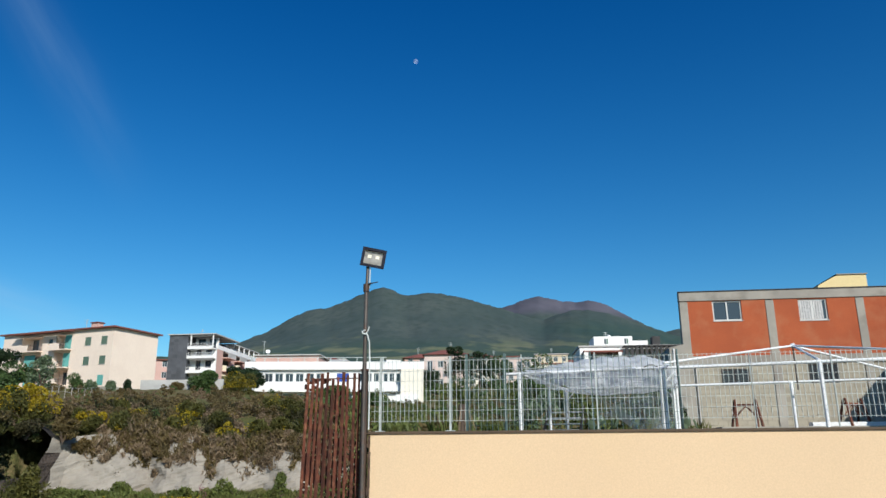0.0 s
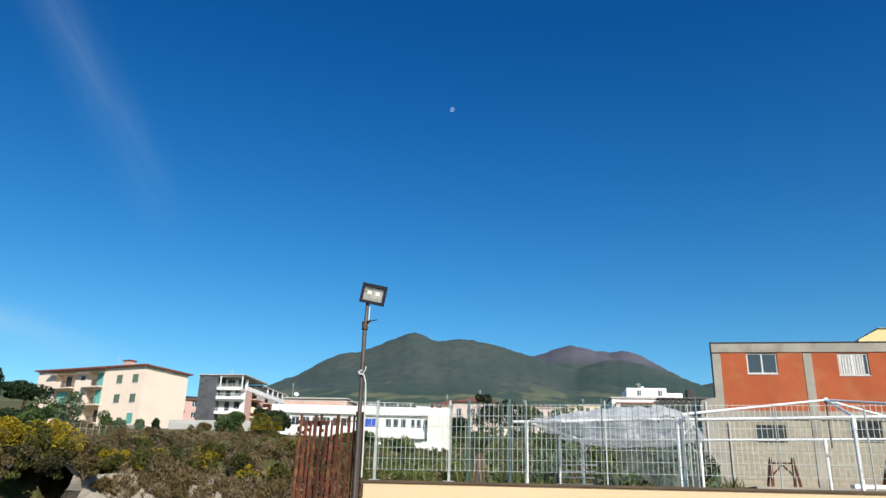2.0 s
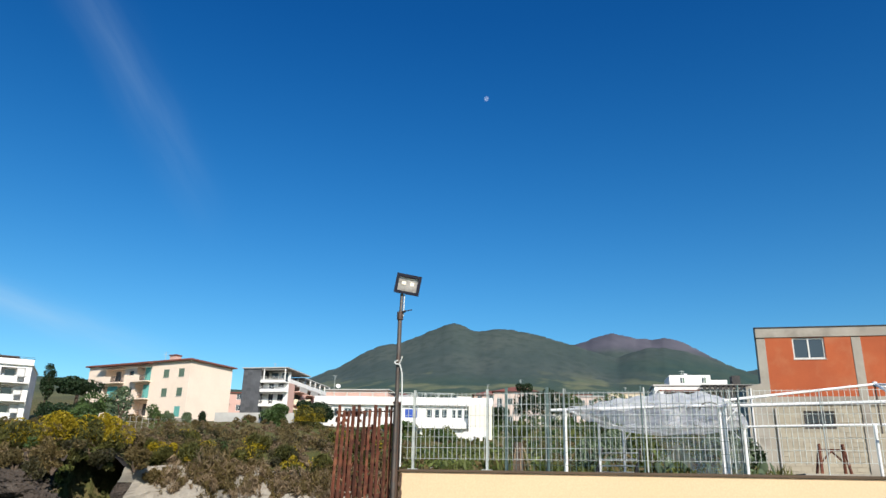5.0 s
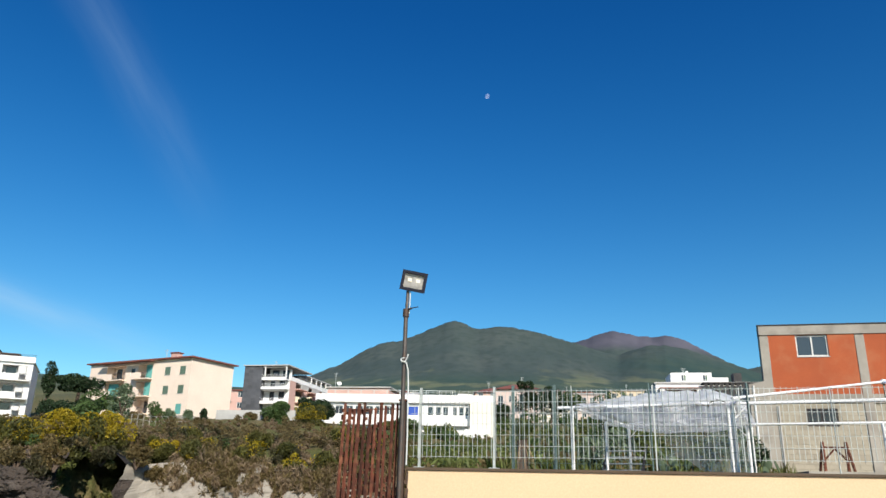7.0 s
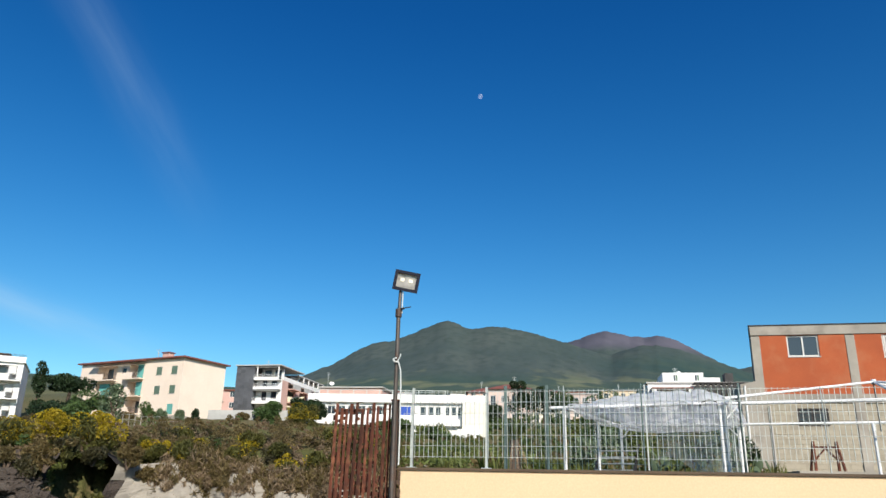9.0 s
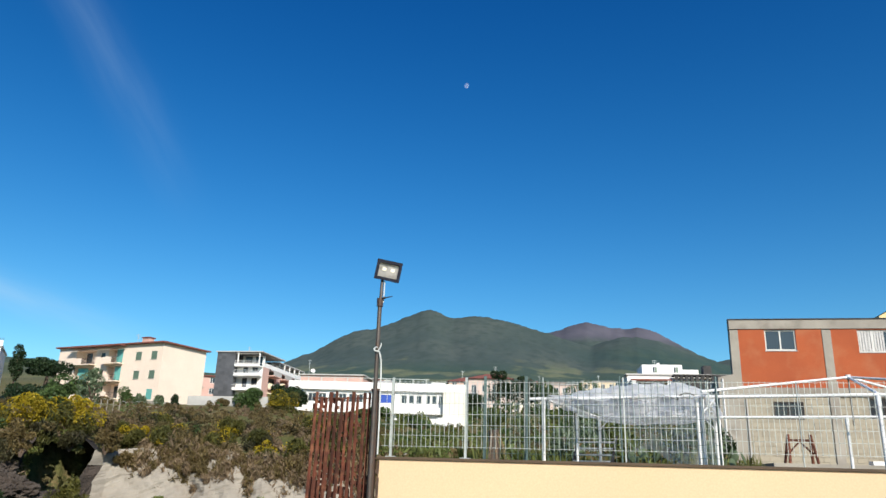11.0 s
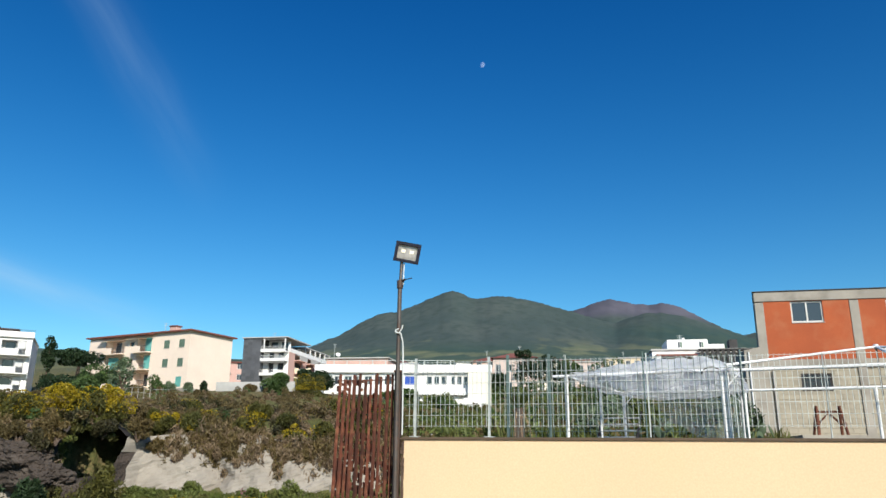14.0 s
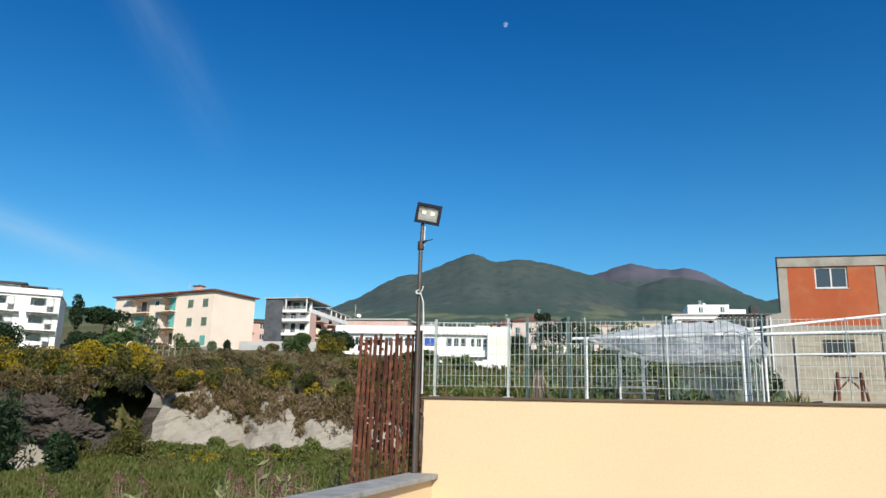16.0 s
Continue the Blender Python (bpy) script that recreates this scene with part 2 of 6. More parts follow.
def glassy(name, colour, rough=0.06):
    m = bpy.data.materials.new(name)
    m.use_nodes = True
    s = m.node_tree.nodes["Principled BSDF"]
    s.inputs["Base Color"].default_value = (*colour, 1)
    s.inputs["Roughness"].default_value, s.inputs["Specular IOR Level"].default_value = rough, 0.7
    return m


M["pane"] = glassy("pane", (0.035, 0.045, 0.055))
M["lamp_glass"] = glassy("lamp_glass", (0.5, 0.5, 0.5), 0.1)
n_ = M["lamp_glass"].node_tree.nodes["Principled BSDF"]
n_.inputs["Transmission Weight"].default_value = 1.0
n_.inputs["IOR"].default_value = 1.1

film = bpy.data.materials.new("plastic_film")
film.use_nodes = True
fn, fl = film.node_tree.nodes, film.node_tree.links
fs = fn["Principled BSDF"]
fs.inputs["Base Color"].default_value = (0.80, 0.82, 0.84, 1)
fs.inputs["Roughness"].default_value = 0.35
fclear = fn.new("ShaderNodeBsdfTransparent")
ftex = fn.new("ShaderNodeTexNoise")
ftex.inputs["Scale"].default_value, ftex.inputs["Detail"].default_value = 2.5, 4
fpos = fn.new("ShaderNodeNewGeometry")
fl.new(fpos.outputs["Position"], ftex.inputs["Vector"])
framp = fn.new("ShaderNodeMapRange")
for k, v in zip((1, 2, 3, 4), (0.3, 0.7, 0.45, 0.88)):
    framp.inputs[k].default_value = v
fl.new(ftex.outputs[0], framp.inputs[0])
fmix = fn.new("ShaderNodeMixShader")
fl.new(framp.outputs[0], fmix.inputs[0])
fl.new(fclear.outputs[0], fmix.inputs[1])
fglow = fn.new("ShaderNodeBsdfTranslucent")
fglow.inputs[0].default_value = (0.86, 0.88, 0.90, 1)
fboth = fn.new("ShaderNodeMixShader")
fboth.inputs[0].default_value = 0.5
fl.new(fs.outputs[0], fboth.inputs[1])
fl.new(fglow.outputs[0], fboth.inputs[2])
fl.new(fboth.outputs[0], fmix.inputs[2])
fl.new(fmix.outputs[0], fn["Material Output"].inputs[0])
M["film"] = film
M["film_clear"] = film.copy()
M["film_clear"].name = "plastic_film_clear"
M["film_fold"] = film.copy()
M["film_fold"].name = "plastic_film_fold"
for kind_, lo_, hi_ in (("film_clear", 0.10, 0.34), ("film_fold", 0.16, 0.58)):
    for node_ in M[kind_].node_tree.nodes:
        if node_.type == "MAP_RANGE":
            node_.inputs[3].default_value, node_.inputs[4].default_value = lo_, hi_


# ---- builders ----
def box(bm, x0, x1, y0, y1, z0, z1, bevel=0.0):
    vs = [bm.verts.new((x, y, z)) for z in (z0, z1) for y in (y0, y1) for x in (x0, x1)]
    fs_ = [bm.faces.new([vs[i] for i in f]) for f in ((0, 2, 3, 1), (4, 5, 7, 6), (0, 1, 5, 4), (2, 6, 7, 3), (0, 4, 6, 2), (1, 3, 7, 5))]
    if bevel:
        edges = {e for f in fs_ for e in f.edges}
        bmesh.ops.bevel(bm, geom=list(edges), offset=bevel, segments=2, affect="EDGES", profile=0.6)
    return bm


def rod(bm, p, q, r, r2=None, n=8):
    p, q = Vector(p), Vector(q)
    r2 = r if r2 is None else r2
    turn = (q - p).to_track_quat("Z", "Y")
    rings = []
    for c, rad in ((p, r), (q, r2)):
        rings.append([bm.verts.new(c + turn @ Vector((rad * math.cos(a), rad * math.sin(a), 0))) for a in (2 * math.pi * k / n for k in range(n))])
    for k in range(n):
        bm.faces.new((rings[0][k], rings[0][(k + 1) % n], rings[1][(k + 1) % n], rings[1][k]))
    bm.faces.new(rings[0][::-1])
    bm.faces.new(rings[1])
    return bm


def tube(bm, pts, r, n=6):
    for p, q in zip(pts, pts[1:]):
        rod(bm, p, q, r, n=n)
    return bm


def mesh_of(name, bm, mat):
    me = bpy.data.meshes.new(name)
    bm.to_mesh(me)
    bm.free()
    me.materials.append(mat)
    return me


def part(name, bm, mat, parent=None, label="", smooth=False):
    ob = new(name, mesh_of(name, bm, mat))
    ob.parent = parent
    if smooth:
        for p in ob.data.polygons:
            p.use_smooth = True
    return tagged(ob, label)


def piece(name, me, parent, at, scale=(1, 1, 1), rz=0.0):
    """One more object on a shared mesh."""
    ob = new(name, me)
    ob.parent = parent
    ob.matrix_basis = Matrix.LocRotScale(at, Euler((0, 0, rz)), scale)
    return ob


def thing(name, label, category, at=(0, 0, 0), rz=0.0, group="", kind=""):
    ob = new(name)
    ob.matrix_basis = pose(*at, 0, 0, rz)
    return tagged(ob, label, category, group, kind)


def B(*args, **kw):
    return box(bmesh.new(), *args, **kw)


def wall_cells(bm, w, z0, z1, y0, y1, holes):
    """A wall along x from 0 to w with openings (x0, x1, z0, z1) through it."""
    zs = sorted({z0, z1, *[v for h in holes for v in h[2:] if z0 < v < z1]})
    xs_ = sorted({0.0, w, *[v for h in holes for v in h[:2] if 0 < v < w]})
    solid = {(i, j): not any(h[0] < (xs_[i] + xs_[i + 1]) / 2 < h[1] and h[2] < (zs[j] + zs[j + 1]) / 2 < h[3] for h in holes)
             for i in range(len(xs_) - 1) for j in range(len(zs) - 1)}
    made = {}

    def at(x, y, z):
        key = (round(x, 4), round(y, 4), round(z, 4))
        if key not in made:
            made[key] = bm.verts.new((x, y, z))
        return made[key]

    for (i, j), full in solid.items():
        if not full:
            continue
        a, b, c, d = xs_[i], xs_[i + 1], zs[j], zs[j + 1]
        bm.faces.new((at(a, y0, c), at(b, y0, c), at(b, y0, d), at(a, y0, d)))
        bm.faces.new((at(b, y1, c), at(a, y1, c), at(a, y1, d), at(b, y1, d)))
        if not solid.get((i - 1, j)):
            bm.faces.new((at(a, y1, c), at(a, y0, c), at(a, y0, d), at(a, y1, d)))
        if not solid.get((i + 1, j)):
            bm.faces.new((at(b, y0, c), at(b, y1, c), at(b, y1, d), at(b, y0, d)))
        if not solid.get((i, j - 1)):
            bm.faces.new((at(a, y1, c), at(b, y1, c), at(b, y0, c), at(a, y0, c)))
        if not solid.get((i, j + 1)):
            bm.faces.new((at(a, y0, d), at(b, y0, d), at(b, y1, d), at(a, y1, d)))
    return bm


def sheet(name, verts, faces, mat, parent=None, smooth=True):
    me = bpy.data.meshes.new(name)
    me.from_pydata(verts, [], faces)
    me.materials.append(mat)
    if smooth:
        me.polygons.foreach_set("use_smooth", [True] * len(me.polygons))
    ob = new(name, me)
    ob.parent = parent
    return ob


def smoothstep(a, b, x):
    t = np.clip((x - a) / (b - a), 0, 1)
    return t * t * (3 - 2 * t)

# ---- the lie of the land ----
SITE = (-1.17, 8.0, 0.0)      # the free end of the yellow wall
SITE_RZ = -10.0
SU = np.array((math.cos(radians(SITE_RZ)), math.sin(radians(SITE_RZ))))
SV = np.array((-SU[1], SU[0]))


def lumps(x, y, size, seed=0.0):
    """Smooth, repeatable unevenness between -1 and 1."""
    x, y = x / size + seed * 3.1, y / size - seed * 1.7
    return (np.sin(1.7 * x + 0.9 * np.sin(1.1 * y + seed)) + np.sin(1.3 * y - 1.2 * np.sin(0.8 * x)) + 0.6 * np.sin(2.9 * x + 2.3 * y) + 0.5 * np.sin(4.7 * y - 3.7 * x + seed)) / 3.1


def tent(az, at, top, fall, blunt):
    return top - fall * (np.sqrt((az - at) ** 2 + blunt ** 2) - blunt)


def scarp_y(x):
    """Where the cut face of the bank runs, west to east."""
    return 43.0 - 6.5 * smoothstep(-21.5, -23.5, x) + 0.5 * lumps(x, x * 0, 2.0, 1.0)


def land(x, y, hollow=False):
    x, y = np.asarray(x, float), np.asarray(y, float)
    r, az = np.hypot(x, y), np.degrees(np.arctan2(x, y))
    yy = y - (scarp_y(x) - 43.0)
    if hollow:                                    # room for the cave
        yy = yy - 9.0 * np.exp(-((x + 23.6) / 2.3) ** 6) * (y < 54)
    left = np.interp(yy, (0, 20, 41, 43.2, 44.6, 52, 75, 112, 130, 200, 400, 800), (-1.7, -1.6, -0.8, -0.4, 2.4, 3.7, 6.1, 10.0, 12.0, 19.5, 43, 95))
    left = left + np.where(yy > 44, 0.5 * lumps(x, y, 6.0) + 0.25 * lumps(x, y, 2.0, 2), 0.12 * lumps(x, y, 3.0))
    left = left - 1.7 * smoothstep(-21.0, -25.0, x) * smoothstep(20, 30, y) * (yy < 43)
    v = (x - SITE[0]) * SV[0] + (y - SITE[1]) * SV[1]
    bank = (x - SITE[0]) * SU[0] + (y - SITE[1]) * SU[1]
    left = left + 1.7 * smoothstep(-10, -4, bank) * smoothstep(8, 2.5, v)
    right = np.interp(y, (8, 12.6, 15.5, 30, 45, 75, 100, 120, 150, 200, 400, 800), (0.75, 0.75, 1.3, 1.7, 2.8, 5.2, 8.0, 11.5, 14.0, 20, 43, 95))
    right = np.where(v > 0.15, -0.25 + (right + 0.25) * smoothstep(0.15, 0.7, v), -0.25) + 0.1 * lumps(x, y, 4.0) * smoothstep(1.0, 12, v)
    u = (x - SITE[0]) * SU[0] + (y - SITE[1]) * SU[1]
    west = np.where(v > 0.2, smoothstep(-5.0, -8.3, az), smoothstep(0.1, -0.6, u))
    z = left * west + right * (1 - west)
    # town slope, then the two-peaked mountain
    somma = np.maximum.reduce((tent(az, -4.7, 0.2232, 0.0078, 0.18), tent(az, -9.6, 0.1905, 0.0120, 1.2), tent(az, -1.0, 0.2147, 0.0062, 2.4), tent(az, 10.8, 0.1862, 0.0078, 2.0)))
    cone = np.maximum.reduce((tent(az, 7.6, 0.2092, 0.0075, 1.0), tent(az, 11.3, 0.2014, 0.0125, 1.4), tent(az, 9.4, 0.2015, 0.0085, 1.6), tent(az, 19.0, 0.1555, 0.0030, 2.0)))
    rough = 0.0011 * lumps(az, az * 0, 0.35, 4) + 0.0008 * lumps(az, r / 900, 0.12, 2)
    gullies = (0.0010 * lumps(az * 1.0 + r / 700, az * 0, 0.9, 3) + 0.0006 * lumps(az - r / 500, az * 0, 0.33, 5)) * smoothstep(1200, 2000, r) * (1 - smoothstep(2900, 3450, r))
    foot = 0.119
    m1 = foot + (somma + rough - foot) * np.clip((r - 900) / 2600, 0, 1) ** 1.25 + gullies
    m1 = np.where(r > 3500, m1 - (r - 3500) / 900 * 0.10, m1)
    m2 = foot + (cone + rough - foot) * np.clip((r - 2600) / 1900, 0, 1) ** 1.1
    m2 = np.where(r > 4500, m2 - (r - 4500) / 900 * 0.10, m2)
    front = smoothstep(70, 40, np.abs(az))
    el = np.where(front > 0, np.maximum(m1, m2) * front + 0.02 * (1 - front), 0.02)
    far = r * el
    t = smoothstep(600, 1000, r)
    z = np.where(r > 600, z * (1 - t) + far * t, z)
    behind = smoothstep(60, 110, np.abs(az)) * smoothstep(12, 60, r)
    return z * (1 - behind) + (0.02 * r - 1.0) * behind


def ground_material():
    m = bpy.data.materials.new("ground")
    m.use_nodes = True
    n, l = m.node_tree.nodes, m.node_tree.links
    s = n["Principled BSDF"]
    s.inputs["Roughness"].default_value, s.inputs["Specular IOR Level"].default_value = 0.95, 0.1
    pos = n.new("ShaderNodeNewGeometry").outputs["Position"]

    def noisy(sc, det, lo, hi, squash=(1, 1, 1)):
        mp = n.new("ShaderNodeMapping")
        mp.inputs["Scale"].default_value = squash
        l.new(pos, mp.inputs[0])
        t = n.new("ShaderNodeTexNoise")
        t.inputs["Scale"].default_value, t.inputs["Detail"].default_value = sc, det
        l.new(mp.outputs[0], t.inputs["Vector"])
        r = n.new("ShaderNodeMapRange")
        r.inputs[1].default_value, r.inputs[2].default_value = lo, hi
        l.new(t.outputs[0], r.inputs[0])
        return r.outputs[0]

    def rng(src, lo, hi):
        r = n.new("ShaderNodeMapRange")
        r.interpolation_type = "SMOOTHSTEP"
        r.inputs[1].default_value, r.inputs[2].default_value = lo, hi
        l.new(src, r.inputs[0])
        return r.outputs[0]

    def mix(f, a, b):
        q = n.new("ShaderNodeMix")
        q.data_type = "RGBA"
        l.new(f, q.inputs["Factor"])
        for slot, v in ((q.inputs[6], a), (q.inputs[7], b)):
            if isinstance(v, tuple):
                slot.default_value = (*v, 1)
            else:
                l.new(v, slot)
        return q.outputs[2]

    def times(a, b):
        q = n.new("ShaderNodeMath")
        q.operation = "MULTIPLY"
        l.new(a, q.inputs[0])
        if isinstance(b, float):
            q.inputs[1].default_value = b
        else:
            l.new(b, q.inputs[1])
        return q.outputs[0]

    xyz = n.new("ShaderNodeSeparateXYZ")
    l.new(pos, xyz.inputs[0])
    FAR = (1.0, 0.12, 1.3)                 # woods follow the fall line
    # near: dry grass, earth and weeds
    near = mix(noisy(0.35, 5, 0.4, 0.6), (0.15, 0.115, 0.06), (0.095, 0.095, 0.034))
    near = mix(noisy(5, 4, 0.45, 0.7), near, (0.05, 0.065, 0.022))
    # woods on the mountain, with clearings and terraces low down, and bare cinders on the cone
    # the blue-grey of distant haze is mixed into these wood colours
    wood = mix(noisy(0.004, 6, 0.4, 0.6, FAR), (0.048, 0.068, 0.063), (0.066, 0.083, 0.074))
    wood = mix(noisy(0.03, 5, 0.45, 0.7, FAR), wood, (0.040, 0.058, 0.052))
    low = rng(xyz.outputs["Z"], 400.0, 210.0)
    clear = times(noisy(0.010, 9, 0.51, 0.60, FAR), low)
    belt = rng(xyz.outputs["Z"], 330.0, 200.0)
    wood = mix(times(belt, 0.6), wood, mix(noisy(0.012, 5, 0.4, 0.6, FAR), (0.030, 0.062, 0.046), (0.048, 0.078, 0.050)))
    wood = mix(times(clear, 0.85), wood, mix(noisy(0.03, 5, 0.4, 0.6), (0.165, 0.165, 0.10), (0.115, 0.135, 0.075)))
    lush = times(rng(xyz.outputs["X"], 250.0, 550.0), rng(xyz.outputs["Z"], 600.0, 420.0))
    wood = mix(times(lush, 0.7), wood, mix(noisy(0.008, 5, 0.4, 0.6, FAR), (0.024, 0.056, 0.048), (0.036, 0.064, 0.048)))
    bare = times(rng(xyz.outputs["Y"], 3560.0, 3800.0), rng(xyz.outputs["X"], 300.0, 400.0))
    # cinders tinted bluer than bare rock, for the haze before the cone
    hazed_cinder = mix(noisy(0.006, 6, 0.4, 0.6, FAR), (0.092, 0.090, 0.112), (0.070, 0.071, 0.090))
    wood = mix(times(bare, rng(xyz.outputs["Z"], 690.0, 780.0)), wood, hazed_cinder)
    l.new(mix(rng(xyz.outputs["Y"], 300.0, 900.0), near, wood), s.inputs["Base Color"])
    b = n.new("ShaderNodeBump")
    b.inputs["Strength"].default_value, b.inputs["Distance"].default_value = 0.6, 0.15
    l.new(noisy(4, 5, 0.2, 0.8), b.inputs["Height"])
    l.new(b.outputs[0], s.inputs["Normal"])
    return m


az_steps = np.radians(np.concatenate((np.arange(-180, -44, 4.0), np.arange(-44, 44, 0.22), np.arange(44, 180, 4.0))))
r_steps = 1.2 * 1.031 ** np.arange(0, 273)
r_steps = np.concatenate((r_steps[r_steps < 4850], (4880.0,)))
rr, aa = np.meshgrid(r_steps, az_steps, indexing="ij")
gx, gy = rr * np.sin(aa), rr * np.cos(aa)
gz = land(gx, gy, hollow=True)
count = len(az_steps)
idx = np.arange(len(r_steps) * count).reshape(len(r_steps), count)
nxt = np.roll(idx, -1, axis=1)
quads = np.stack((idx[:-1], idx[1:], nxt[1:], nxt[:-1]), -1).reshape(-1, 4)
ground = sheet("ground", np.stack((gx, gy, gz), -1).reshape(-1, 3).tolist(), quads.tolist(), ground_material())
tagged(ground, "sloping scrubland rising to a wooded two-peaked volcano", "ground", kind="structure")


def lz(x, y):
    return float(land(x, y))


# ---- the yard in front: floor, yellow wall, parapet ----
floor = thing("floor", "beige paved yard floor", "floor", SITE, SITE_RZ, kind="structure")
part("slab", B(0.05, 12, -20, 0.0, -0.3, 0.0), M["paving"], floor)

wall = thing("wall_north", "smooth yellow rendered boundary wall with brown coping", "wall", SITE, SITE_RZ, kind="structure")
bm = B(0.012, 12, 0.0, 0.28, -0.3, 1.77)
part("render", bm, M["plaster_yellow"], wall)
bm = bmesh.new()
random.seed(3)
for k in range(46):                     # ragged broken plaster at the wall's free end
    z = -0.2 + k * 0.0425
    w = random.uniform(0.004, 0.035)
    box(bm, 0.012 - w, 0.014 + random.uniform(0, 0.012), -0.006 - random.uniform(0, 0.012), 0.27, z, z + 0.042)
part("broken_edge", bm, M["broken_edge"], wall, "ragged dark broken plaster edge")
part("coping", B(-0.05, 12.0, -0.018, 0.30, 1.772, 1.80, bevel=0.005), M["coping_brown"], wall)

low_wall = thing("parapet", "low yellow parapet capped with grey stone slabs", "wall", SITE, SITE_RZ, kind="structure")
part("render", B(-0.06, 0.13, -16, -0.003, -1.9, 0.955), M["plaster_yellow"], low_wall)
for k in range(12):
    y1 = -0.004 - k * 1.3
    part("coping", B(-0.13, 0.20, y1 - 1.294, y1, 0.955, 1.005, bevel=0.008), M["coping_grey"], low_wall)

# ---- buildings ----
def window(parent, x0, x1, z0, z1, y, frame_mat, leaves=2, depth=0.12, bar=0.06, sill=True):
    """A casement set in an opening of a wall whose outer face is at y."""
    # a near-black sheet behind the panes stands for the unlit room
    w = part("window", B(x0, x1, y + depth + 0.03, y + depth + 0.05, z0, z1), M["room_shade"], parent)
    bm = bmesh.new()
    for a, b, c, d in ((x0, x1, z0, z0 + bar), (x0, x1, z1 - bar, z1), (x0, x0 + bar, z0 + bar, z1 - bar), (x1 - bar, x1, z0 + bar, z1 - bar)):
        box(bm, a, b, y + depth - 0.05, y + depth + 0.02, c, d)
    for k in range(1, leaves):
        c = x0 + (x1 - x0) * k / leaves
        box(bm, c - bar / 2, c + bar / 2, y + depth - 0.05, y + depth + 0.02, z0 + bar, z1 - bar)
    part("frame", bm, frame_mat, w)
    for k in range(leaves):
        a = x0 + (x1 - x0) * k / leaves + bar / 2
        b = x0 + (x1 - x0) * (k + 1) / leaves - bar / 2
        part("pane", B(a, b, y + depth - 0.02, y + depth - 0.01, z0 + bar, z1 - bar), M["pane"], w)
    if sill:
        part("sill", B(x0 - 0.06, x1 + 0.06, y - 0.06, y + depth - 0.05, z0 - 0.06, z0 - 0.002), M["concrete_light"], w)
    return w


def shutter(parent, x0, x1, z0, z1, y, mat, slats=7):
    s = part("shutter", B(x0, x1, y - 0.03, y + 0.01, z0, z1), mat, parent)
    bm = bmesh.new()
    for k in range(slats):
        z = z0 + (z1 - z0) * (k + 0.15) / slats
        box(bm, x0 + 0.05, x1 - 0.05, y - 0.055, y - 0.03, z, z + (z1 - z0) / slats * 0.6)
    part("slats", bm, mat, s)
    return s


def railing(parent, x0, x1, y, z, h=0.95, step=0.16, mat=None):
    bm = bmesh.new()
    box(bm, x0, x1, y - 0.02, y + 0.02, z + h - 0.04, z + h)
    box(bm, x0, x1, y - 0.015, y + 0.015, z + 0.06, z + 0.09)
    n = max(2, int((x1 - x0) / step))
    for k in range(n + 1):
        x = x0 + (x1 - x0) * k / n
        box(bm, x - 0.01, x + 0.01, y - 0.01, y + 0.01, z, z + h)
    return part("railing", bm, mat or M["iron"], parent)


